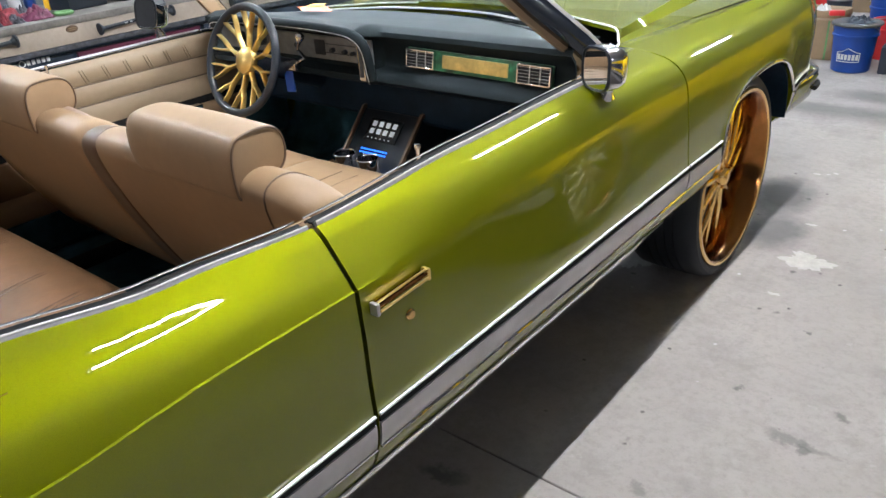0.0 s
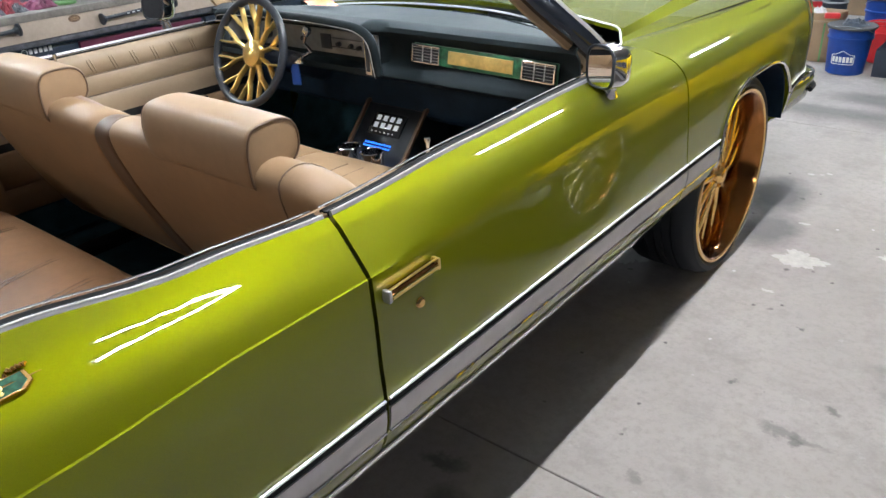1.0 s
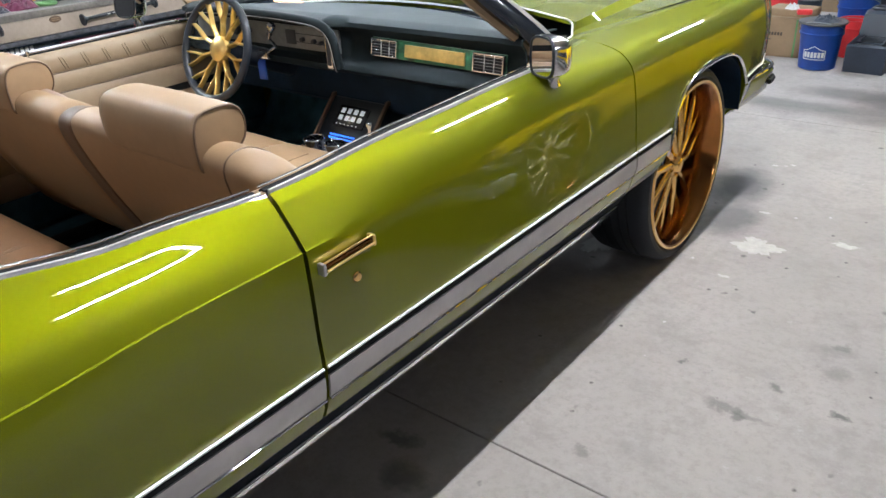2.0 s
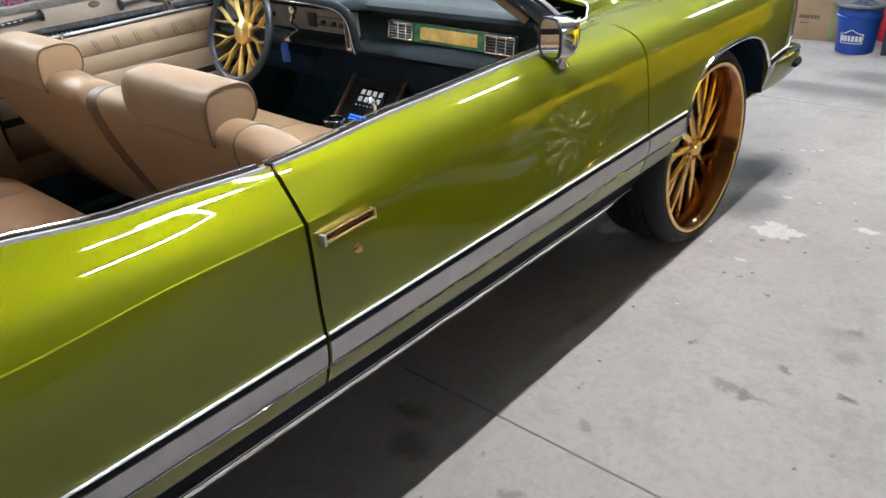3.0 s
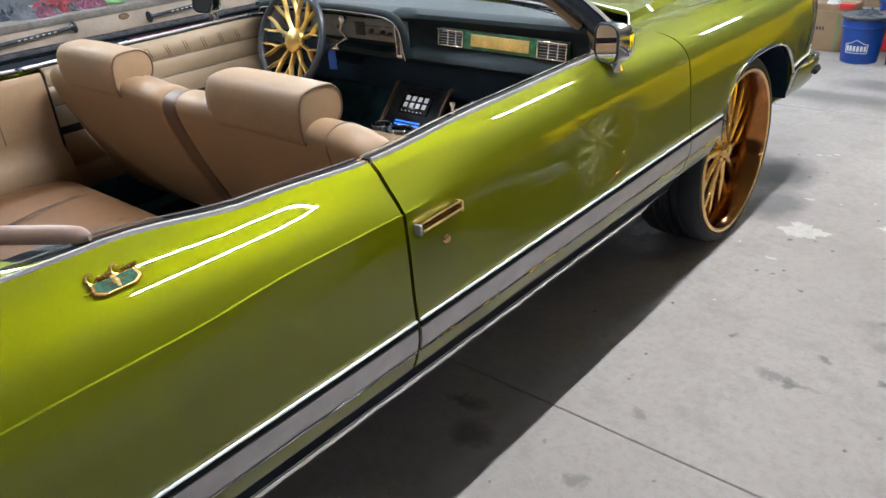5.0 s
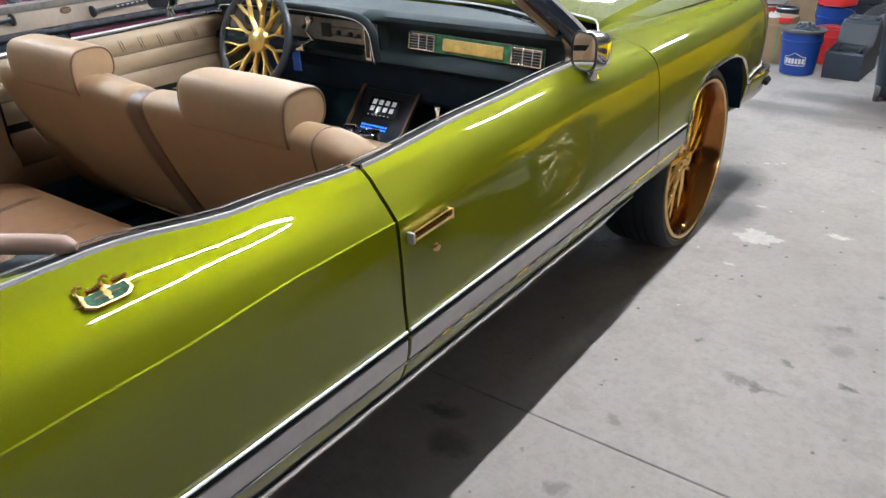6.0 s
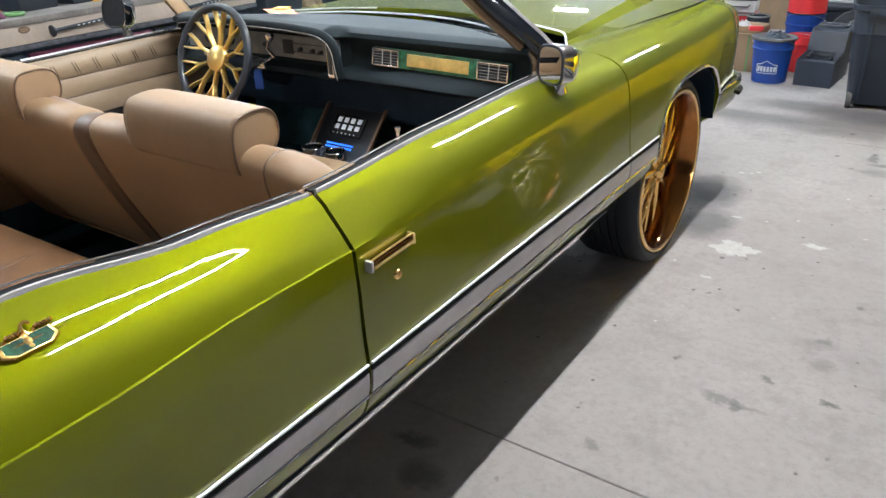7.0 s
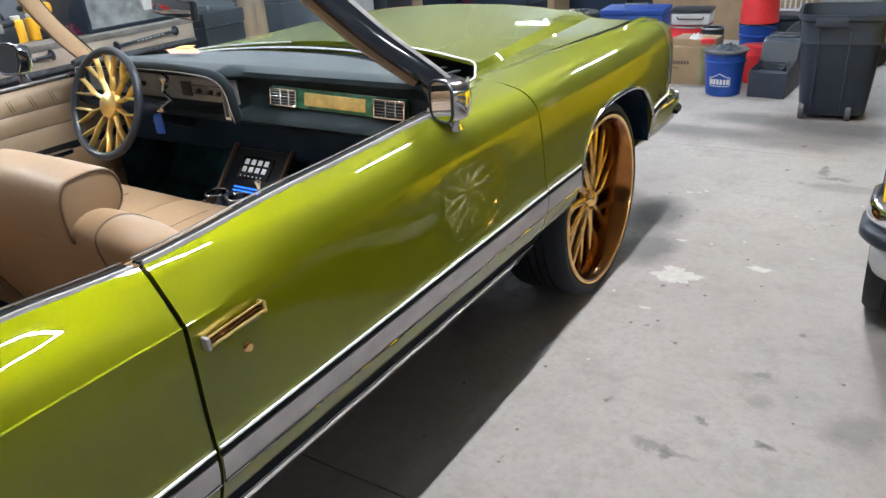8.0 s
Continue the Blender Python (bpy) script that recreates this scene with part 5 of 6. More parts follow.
rbox(bm, (YX + 0.93, 4.5, 1.35), (1.2, 1.4, 0.05), 0.02)
part("roof", bm, YELLOW, yc)


def bumper_bar(z, h, out, material, name, label="", wide=0.0):
    """A bar across the nose that turns back round both corners."""
    half, r, yf = 0.915 + wide, 0.09, Y0 - 0.03
    side = [(-half, Y0 + 0.16), (-half, Y0 + 0.12)] + [(-half + r - r * math.cos(a), yf + r - r * math.sin(a)) for a in [math.pi / 2 * i / 9 for i in range(10)]]
    line = [Vector((YX + 0.93 + x, y, 0)) for x, y in side + [(-0.5, yf), (0.0, yf - 0.01), (0.5, yf)] + [(-x, y) for x, y in side[::-1]]]
    rows = []
    for i, p in enumerate(line):
        d = (line[min(i + 1, len(line) - 1)] - line[max(i - 1, 0)]).normalized()
        n = Vector((d.y, -d.x, 0))
        rows.append([p + n * out * a + Vector((0, 0, z + h * b)) for a, b in ((-0.7, 0.5), (0.3, 0.5), (0.75, 0.38), (1, 0.12), (1, -0.2), (0.7, -0.42), (0.2, -0.5), (-0.7, -0.5))])
    bm = B()
    vs = grid(bm, rows, False, True)
    bm.faces.new(vs[0])
    bm.faces.new(vs[-1])
    return part(name, bm, material, yc, label, sharp=50)


bumper_bar(0.550, 0.090, 0.040, CHROME, "bumper", "chrome bumper bar")
bumper_bar(0.478, 0.070, 0.052, BLACK, "bumper_rubber", "black rubber bumper strip")
bumper_bar(0.390, 0.110, 0.034, SATIN, "bumper_lower", "grey lower bumper", -0.025)
for y in (2.34, 5.70):
    wheel(yc, Matrix.Translation((YX + 0.01, y, 0.398)) @ RY(-90) @ Matrix.Scale(0.87, 4), "large gold multi-spoke wheel with bright lip", TALL_TYRE)
    wheel(yc, Matrix.Translation((YX + 1.85, y, 0.398)) @ TO_X @ Matrix.Scale(0.87, 4), "large gold multi-spoke wheel with bright lip", TALL_TYRE)
bm = B()
revolve(bm, rim_edge, 60, caps=False)
YLIP = mesh_of("rim_edge", bm, POLISHED, 40)
YSPOKE = y_spoke(0.05, 0.135, 0.306, 0.150, 0.22, (-0.050, -0.075), 0.0138, BRUSHED)
for w in list(yc.children):
    for piece in w.children if w.name.startswith("wheel") else ():
        if piece.name.startswith("rim_edge"):
            piece.data = YLIP
            tagged(piece, "bright polished rim edge")
        elif piece.name.startswith("spoke"):
            piece.data = YSPOKE
# nose of the yellow car: black grille with bright bars, paired round lamps
bm = B()
rbox(bm, (YX + 0.93, Y0 - 0.008, 0.76), (1.06, 0.03, 0.20), 0.012)
ygr = part("grille", bm, BLACK, yc, "black front grille")
for i in range(7):
    bm = B()
    rbox(bm, (YX + 0.93, Y0 - 0.026, 0.685 + 0.025 * i), (1.02, 0.008, 0.006), 0.002)
    part("grille_bar", bm, CHROME, ygr)
for s in (-1, 1):
    for a in (0.80, 0.615):
        bm = B()
        revolve(bm, [(0.088, -0.01), (0.092, 0.012), (0.084, 0.022), (0.078, 0.012)], 32, Matrix.Translation((YX + 0.93 + s * a, Y0, 0.765)) @ RX(90), caps=False)
        hl = part("headlamp", bm, CHROME, yc, "round headlamp in a chrome ring", solid=0.003)
        bm = B()
        revolve(bm, [(0.078, 0.004), (0.06, 0.014), (0.03, 0.020), (0.0, 0.021)], 32, Matrix.Translation((YX + 0.93 + s * a, Y0, 0.765)) @ RX(90), caps=False)
        part("lens", bm, SCREEN, hl, "dark glass lens")
bm = B()
rbox(bm, (YX + 0.93, 4.4, 0.38), (1.5, 4.6, 0.06), 0.01)
part("underbody", bm, UNDER, yc)

# ---- floor marks ----
# the last entry paints the lit patch of floor under the car
for n, (x, y, rx, ry) in enumerate(((0.225, 2.215, 0.115, 0.095), (0.145, 2.58, 0.03, 0.014), (0.0, 3.2, 0.02, 0.012), (0.08, 3.25, 0.018, 0.012), (0.05, 3.22, 0.012, 0.01), (0.53, 2.42, 0.06, 0.03), (0.20, 1.9, 0.03, 0.012), (0.70, 2.61, 0.012, 0.008), (-0.35, 1.9, 0.09, 0.13))):
    rnd = random.Random(n + 3)
    bm = B()
    ring = []
    for i in range(72):
        a = 2 * math.pi * i / 72
        c, s = math.cos(a), math.sin(a)
        r = 0.78 + 0.42 * noise.noise(Vector((c * 1.3 + n, s * 1.3, 2.0))) + 0.30 * noise.noise(Vector((c * 4.5 + n, s * 4.5, 5.0))) + 0.16 * noise.noise(Vector((c * 12 + n, s * 12, 9.0)))
        ring.append(bm.verts.new((x + rx * r * c, y + ry * r * s, 0.0022)))
    bm.faces.new(ring)
    tagged(part("paint_spill", bm, SPILL_LIT), "pale floor patch: dried white paint spills, one lit patch under the car", "paint spill", "paint spills", "structure")


def crumple(rx, ry, h, seed, rings=16, n=56):
    """A creased heap of cloth: a dome folded by noise, with a ragged foot."""
    bm = B()
    rows = []
    for i in range(rings + 1):
        u = i / rings
        row = []
        for j in range(n):
            a = 2 * math.pi * j / n
            q = Vector((u * math.cos(a) * 2.2 + seed, u * math.sin(a) * 2.2, seed * 0.7))
            fold = abs(noise.noise(q * 1.3)) * 1.3 + abs(noise.noise(q * 3.1)) * 0.35
            r = u * (0.85 + 0.35 * noise.noise(Vector((math.cos(a) * 1.5, math.sin(a) * 1.5, seed))))
            row.append(Vector((rx * r * math.cos(a), ry * r * math.sin(a), 0.001 + h * (1 - u ** 2.2) * (0.35 + fold))))
        rows.append(row)
    vs = grid(bm, rows, False, True)
    bm.faces.new(vs[-1])
    return bm


# ---- things on the floor ahead ----
def bucket(x, y, z, material, label, h=0.335, r0=0.128, r1=0.150, lid=None, print_=False, upside=False):
    t = thing("bucket", label, "bucket", pose(x, y, z, 180 if upside else 0) if not upside else pose(x, y, z + h, 180))
    bm = B()
    revolve(bm, [(r0 - 0.01, 0.0), (r0, 0.006), (r0 + (r1 - r0) * 0.75, h * 0.76), (r1 + 0.004, h * 0.765), (r1 + 0.004, h * 0.80), (r1 - 0.002, h * 0.81), (r1, h * 0.985), (r1 + 0.006, h), (r1 - 0.006, h), (r1 - 0.008, h * 0.9), (r0 - 0.006, 0.012)], 48, caps=False)
    bm.faces.ensure_lookup_table()
    revolve(bm, [(0.0, 0.004), (r0 - 0.004, 0.004)], 48, caps=False)
    part("shell", bm, material, t)
    bm = B()
    tube(bm, [((r1 + 0.006) * math.cos(a), (r1 + 0.006) * math.sin(a), h * 0.86 - 0.07 * math.sin(a)) for a in [math.pi + math.pi * i / 14 for i in range(15)]], 0.0025, 6)
    part("bail_handle", bm, STEEL, t, "wire handle")
    if lid:
        bm = B()
        revolve(bm, [(0.0, h + 0.014), (r1 + 0.016, h + 0.012), (r1 + 0.020, h + 0.003), (r1 + 0.015, h - 0.006), (r1 + 0.007, h - 0.008)], 48, caps=False)
        part("lid", bm, lid, t, "dirty grey lid")
    if print_:
        # white outlined sign shape with bars for the lettering, bent round the shell
        def on(u, v):
            a = radians(-90) + u / 0.14
            zz = v
            r = r0 + (r1 - r0) * zz / h + 0.0035
            return Vector((r * math.cos(a), r * math.sin(a), zz))
        outline = [(-0.078, 0.085), (0.078, 0.085), (0.078, 0.150), (0.050, 0.154), (0.0, 0.182), (-0.050, 0.154), (-0.078, 0.150), (-0.078, 0.085)]
        path = []
        for (a, b), (c, d) in zip(outline, outline[1:]):
            path += [on(a + (c - a) * i / 5, b + (d - b) * i / 5) for i in range(5)]
        bm = B()
        tube(bm, path, 0.0028, 5, True)
        part("print_outline", bm, WHITEP, t)
        for i in range(6):
            bm = B()
            u = -0.062 + 0.0248 * i
            vs = [bm.verts.new(on(u + a, b)) for a, b in ((-0.009, 0.098), (0.009, 0.098), (0.009, 0.138), (-0.009, 0.138))]
            bm.faces.new(vs)
            part("print_bar", bm, WHITEP, t, "", None, 0.001)
    return t


bucket(-0.372, 5.40, 0.0, BLUE, "blue plastic bucket with white print and dirty lid", lid=DIRTYLID, print_=True)
bm = crumple(0.12, 0.10, 0.038, 3)
solo("crumpled_rag", bm, BINP, "crumpled dark grey rag lying on the bucket lid", "rag", pose(-0.35, 5.38, 0.352))
bm = B()
rbox(bm, (0, 0, 0.02), (0.11, 0.05, 0.04), 0.015, RZ(20), seg=3)
solo("red_sponge", bm, RED, "red sponge lying on a carton", "sponge", pose(-0.56, 5.58, 0.345))
bucket(-0.235, 5.86, 0.0, RED, "red plastic bucket standing on the floor", h=0.29, r0=0.105, r1=0.125)
bucket(-0.30, 6.15, 0.0, BLUE, "blue plastic bucket behind the red one", h=0.42)
bucket(-0.30, 6.15, 0.425, RED, "red plastic bucket stacked on a blue one", h=0.33, r0=0.152, r1=0.14)


def carton(x, y, z, s, yaw, label, bars=True, tape=True):
    t = thing("cardboard_box", label, "box", pose(x, y, z, 0, 0, yaw), "cartons")
    bm = B()
    rbox(bm, (0, 0, s[2] / 2), s, 0.004)
    part("box_body", bm, CARD, t)
    for k in (-1, 1):
        bm = B()
        rbox(bm, (0, k * s[1] * 0.247, s[2] + 0.002), (s[0] * 0.99, s[1] * 0.48, 0.004), 0.0, RX(k * 1.2))
        part("flap", bm, CARD, t)
    if tape:
        for u in (0.30, -0.42):
            bm = B()
            rbox(bm, (u * s[0], -s[1] / 2 - 0.001, s[2] / 2), (0.014, 0.002, s[2] * 0.98), 0.0)
            part("strap", bm, GREENP, t, "green packing strap")
    if bars:
        for i in range(7):
            bm = B()
            rbox(bm, (-0.10 + 0.022 * i, -s[1] / 2 - 0.0012, s[2] * 0.60), (0.015, 0.002, 0.026), 0.0)
            part("print_bar", bm, INK, t)
        bm = B()
        rbox(bm, (-0.07, -s[1] / 2 - 0.0012, s[2] * 0.45), (0.06, 0.002, 0.006), 0.0)
        part("print_line", bm, INK, t)
    return t


carton(-0.76, 5.78, 0.0, (0.46, 0.34, 0.30), 4, "brown cardboard carton with dark print and green straps")
carton(-0.70, 5.80, 0.303, (0.34, 0.24, 0.05), -6, "flat brown carton lying on a larger one", False, False)
carton(1.05, 7.2, 0.0, (0.5, 0.4, 0.36), 8, "brown cardboard carton on the floor", False)
carton(0.86, 6.9, 0.0, (0.4, 0.4, 0.30), -4, "brown cardboard carton beside the bin", False)
for x, y, s, yaw in ((-4.75, 7.0, (0.62, 0.5, 1.1), 5), (-5.55, 7.1, (0.7, 0.5, 0.9), -4), (-3.6, 8.6, (0.8, 0.5, 1.2), 2), (-1.6, 8.7, (0.7, 0.5, 0.75), -3), (-0.55, 8.7, (0.9, 0.4, 1.0), 3), (0.7, 8.8, (0.7, 0.5, 0.8), 0)):
    carton(x, y, 0.0, s, yaw, "tall brown cardboard carton against the wall", False, False)

# car centre console standing on the floor
t = thing("loose_console", "black car centre console standing on the floor", "console", pose(-0.03, 5.60, 0, 0, 0, -3))
bm = B()
rows = [[Vector((x, y, z)) for y, z in ((-0.26, 0.0), (-0.265, 0.19), (-0.25, 0.205), (0.02, 0.225), (0.08, 0.36), (0.13, 0.385), (0.28, 0.375), (0.28, 0.0))] for x in (-0.135, -0.125, 0.125, 0.135)]
for r in (rows[0], rows[3]):
    for p in r:
        p.z = max(0.0, p.z - 0.008)
vs = grid(bm, rows, False, True)
bm.faces.new(vs[0])
bm.faces.new(vs[-1])
# deep open tray sunk into the low part
bm.normal_update()
tray = [f for f in bm.faces if abs(f.normal.z) > 0.9 and -0.2 < f.calc_center_median().y < -0.05 and abs(f.calc_center_median().x) < 0.05 and f.calc_center_median().z > 0.1]
bmesh.ops.inset_region(bm, faces=tray, thickness=0.045)
for f in tray:
    for v in f.verts:
        v.co.z -= 0.11
        v.co.x *= 0.9
part("console_shell", bm, BINP, t)
# near-black block fills the tray in place of its deep shade
bm = B()
rbox(bm, (0, -0.115, 0.150), (0.155, 0.175, 0.085), 0.006)
part("tray", bm, UNDER, t, "dark block standing in for the shaded depth of the tray")
bm = B()
tube(bm, [(x, y, 0.217 + (y + 0.1) * 0.07) for x, y in ((-0.083, -0.208), (0.083, -0.208), (0.083, -0.022), (-0.083, -0.022))], 0.006, 6, True)
part("tray_rim", bm, BINP, t)
bm = B()
tube(bm, [(x, y, 0.390) for x, y in ((-0.085, 0.14), (0.085, 0.14), (0.10, 0.16), (0.10, 0.24), (0.085, 0.26), (-0.085, 0.26), (-0.10, 0.24), (-0.10, 0.16))], 0.013, 8, True)
part("lid_rim", bm, GLOVES, t, "worn grey lid rim")
bm = B()
rbox(bm, (0, 0.20, 0.385), (0.16, 0.09, 0.008), 0.004)
part("lid_recess", bm, GLOSSBLACK, t)

# wheeled bin
t = thing("wheeled_bin", "charcoal plastic wheeled bin with open top", "bin", pose(0.445, 5.06, 0, 0, 0, 6))
bm = B()


def ring_at(z, w, d, r=0.06):
    out = []
    for i in range(40):
        a = 2 * math.pi * i / 40
        out.append(Vector((w / 2 * math.copysign(abs(math.cos(a)) ** 0.35, math.cos(a)), d / 2 * math.copysign(abs(math.sin(a)) ** 0.35, math.sin(a)), z)))
    return out


rows = [ring_at(z, w, d) for z, w, d in ((0.035, 0.39, 0.42), (0.05, 0.41, 0.44), (0.50, 0.485, 0.53), (0.515, 0.50, 0.545), (0.535, 0.495, 0.54), (0.655, 0.515, 0.56), (0.665, 0.545, 0.59), (0.70, 0.55, 0.595), (0.70, 0.52, 0.565), (0.5, 0.47, 0.51), (0.06, 0.39, 0.42))]
vs = grid(bm, rows, False, True)
bm.faces.new(vs[0])
bm.faces.new(vs[-1])
part("bin_body", bm, BINP, t)
for x in (-0.13, 0.05):
    bm = B()
    rbox(bm, (x, -0.252, 0.33), (0.012, 0.02, 0.52), 0.005, RX(5.5))
    part("rib", bm, BINP, t)
bm = B()
rbox(bm, (-0.07, -0.292, 0.655), (0.19, 0.03, 0.055), 0.01)
part("grip", bm, BINP, t, "moulded grip")
for x in (-0.185, 0.10):
    bm = B()
    revolve(bm, [(0.02, -0.018), (0.05, -0.018), (0.055, -0.012), (0.055, 0.012), (0.05, 0.018), (0.02, 0.018)], 28, Matrix.Translation((x, -0.19, 0.055)) @ TO_X)
    part("bin_wheel", bm, DIRTYLID, t, "grey plastic wheel")
bm = B()
tube(bm, [(-0.20, -0.19, 0.055), (0.13, -0.19, 0.055)], 0.01, 8)
part("axle", bm, STEEL, t)

# row of wheels, drums and tubs behind


def spare_wheel(x, y, z, label, r=0.30, tilt=0):
    t = thing("tyre_and_rim", label, "spare wheel", pose(x, y, z, tilt), "spare wheels")
    bm = B()
    revolve(bm, [(r * 0.62, 0.02), (r * 0.66, 0.0), (r * 0.92, 0.0), (r, 0.03), (r, 0.15), (r * 0.92, 0.18), (r * 0.66, 0.18), (r * 0.62, 0.16)], 40, caps=False)
    part("tyre", bm, RUBBER, t)
    bm = B()
    revolve(bm, [(r * 0.64, 0.185), (r * 0.60, 0.19), (r * 0.56, 0.12), (r * 0.56, 0.03), (r * 0.62, 0.0)], 40, caps=False)
    part("rim", bm, CHROME, t, "chrome rim")
    for i in range(6):
        bm = B()
        rbox(bm, (r * 0.3, 0, 0.13), (r * 0.56, 0.05, 0.03), 0.01)
        part("rim_spoke", bm, STEEL, t, "", RZ(60 * i))


def drum(x, y, z, material, label, r=0.16, h=0.22):
    t = thing("drum", label, "drum", pose(x, y, z), "drums")
    bm = B()
    revolve(bm, [(r, 0), (r, h * 0.3), (r + 0.006, h * 0.33), (r, h * 0.36), (r, h * 0.66), (r + 0.006, h * 0.7), (r, h * 0.73), (r, h), (r - 0.02, h), (r - 0.02, h - 0.02), (0, h - 0.02)], 36)
    part("drum_body", bm, material, t)
    bm = B()
    tube(bm, [(r * math.cos(a), r * math.sin(a), h) for a in [2 * math.pi * i / 36 for i in range(36)]], 0.008, 6, True)
    part("drum_ring", bm, STEEL, t)


def crate(x, y, z, s, material, name, label, category, yaw=0):
    t = thing(name, label, category, pose(x, y, z, 0, 0, yaw), name + "s")
    bm = B()
    rbox(bm, (0, 0, s[2] * 0.44), (s[0], s[1], s[2] * 0.88), 0.02, seg=3)
    part("body", bm, material, t)
    bm = B()
    rbox(bm, (0, 0, s[2] * 0.94), (s[0] * 1.03, s[1] * 1.03, s[2] * 0.12), 0.012)
    part("lid", bm, material, t)
    bm = B()
    tube(bm, [(-s[0] * 0.2, 0, s[2]), (-s[0] * 0.18, 0, s[2] + 0.03), (s[0] * 0.18, 0, s[2] + 0.03), (s[0] * 0.2, 0, s[2])], 0.008, 6)
    part("handle", bm, GREYP, t)


spare_wheel(-2.35, 6.9, 0.0, "black tyre with chrome rim lying on the floor", 0.34)
spare_wheel(-2.35, 6.9, 0.19, "black tyre with chrome rim on top of another", 0.34)
drum(-1.02, 6.75, 0.0, RED, "red steel drum on the floor", 0.2, 0.30)
t = thing("cool_box", "white plastic cool box with black lid on a red drum", "cool box", pose(-1.01, 6.75, 0.309, 0, 0, 5))
bm = B()
rbox(bm, (0, 0, 0.055), (0.34, 0.24, 0.11), 0.02, seg=3, taper=1.04)
part("body", bm, WHITEP, t)
bm = B()
rbox(bm, (0, 0, 0.128), (0.37, 0.27, 0.034), 0.012)
part("lid", bm, BLACK, t, "black lid")
bm = B()
tube(bm, [(-0.12, -0.126, 0.075), (-0.11, -0.150, 0.06), (0.11, -0.150, 0.06), (0.12, -0.126, 0.075)], 0.007, 8)
part("handle", bm, BLACK, t)
drum(-0.78, 6.6, 0.0, BINP, "small dark grey drum", 0.10, 0.30)
bm = crumple(0.06, 0.05, 0.05, 41)
solo("white_rag", bm, WHITEP, "crumpled white rag lying on a carton", "rag", pose(-0.69, 5.72, 0.3555))
bm = B()
rbox(bm, (0, 0, 0.6), (0.95, 0.012, 1.2), 0.003, RX(-6))
solo("cardboard_sheet", bm, CARD, "large sheet of brown cardboard leaning at the back", "cardboard", pose(-0.72, 7.72, 0.0))
t = thing("spare_grille", "silver car grille with upright bars standing on a case", "car part", pose(-0.24, 6.92, 0.402, -10))
bm = B()
tube(bm, [(-0.20, 0, 0.012), (0.20, 0, 0.012), (0.23, 0, 0.04), (0.21, 0, 0.15), (-0.21, 0, 0.15), (-0.23, 0, 0.04)], 0.013, 8, True)
part("surround", bm, SATIN, t)
for i in range(9):
    bm = B()
    rbox(bm, (-0.176 + 0.044 * i, 0, 0.08), (0.012, 0.02, 0.13), 0.003)
    part("bar", bm, SATIN, t)
crate(-1.65, 7.0, 0.0, (0.62, 0.42, 0.42), BLUE, "storage_tub", "blue plastic storage tub with lid", "tub", 6)
crate(-3.2, 7.2, 0.0, (0.7, 0.5, 0.5), CHEST, "storage_tub", "dark navy storage tub with lid", "tub", -3)
crate(-0.1, 6.95, 0.0, (0.6, 0.45, 0.40), BLACK, "tool_case", "black plastic tool case on the floor", "tool case", 4)
spare_wheel(0.1, 6.6, 0.10, "chrome-rimmed wheel leaning at the cases", 0.28, 62)
spare_wheel(0.34, 6.75, 0.0, "black tyre with chrome rim lying on the floor", 0.3)
crate(0.3, 7.2, 0.0, (0.5, 0.4, 0.62), GREYP, "tool_case", "grey plastic tool case standing behind the wheels", "tool case", -5)
# dark roller cabinets along the far wall
for i in range(9):
    x = -5.6 + 1.28 * i
    t = thing("steel_cabinet", "dark blue steel cabinet with drawers on the floor", "cabinet", pose(x, 9.15, 0), "wall cabinets")
    bm = B()
    rbox(bm, (0, 0, 0.5), (1.2, 0.45, 0.9), 0.01)
    part("carcass", bm, CHEST, t)
    for j in range(3):
        bm = B()
        rbox(bm, (0, -0.232, 0.22 + 0.27 * j), (1.1, 0.02, 0.24), 0.006)
        d = part("drawer", bm, (CHEST, MAROON, CHEST, BLACK)[(i + j) % 4], t)
        bm = B()
        tube(bm, [(-0.3, -0.245, 0.30 + 0.27 * j), (-0.3, -0.265, 0.30 + 0.27 * j), (0.3, -0.265, 0.30 + 0.27 * j), (0.3, -0.245, 0.30 + 0.27 * j)], 0.008, 6)
        part("handle", bm, STEEL, d)
    for j in (-0.5, 0.5):
        bm = B()
        rbox(bm, (j, 0, 0.025), (0.06, 0.3, 0.05), 0.01)
        part("foot", bm, BLACK, t)

# ---- workbench along the left wall ----
BX, BZ, BY0, BY1 = -3.58, 0.905, -2.2, 3.05
bench = thing("workbench", "long workbench with light wooden front board and dark drawers", "workbench", pose(0, 0, 0))
bm = B()
rbox(bm, (BX - 0.36, (BY0 + BY1) / 2, BZ - 0.02), (0.74, BY1 - BY0, 0.04), 0.005)
part("worktop", bm, WORKTOP, bench, "stained grey-brown worktop")
bm = B()
rbox(bm, (BX - 0.02, (BY0 + BY1) / 2, BZ - 0.092), (0.035, BY1 - BY0, 0.105), 0.005)
part("front_board", bm, WOOD, bench, "light wooden front board")
bm = B()
rbox(bm, (BX - 0.02, (BY0 + BY1) / 2, BZ - 0.16), (0.045, BY1 - BY0, 0.028), 0.003)
part("board_edge", bm, GLOVES, bench, "dark grey edge strip")
bm = B()
rbox(bm, (BX - 0.39, (BY0 + BY1) / 2, 0.385), (0.62, BY1 - BY0 - 0.06, 0.71), 0.006)
part("carcass", bm, CHEST, bench)
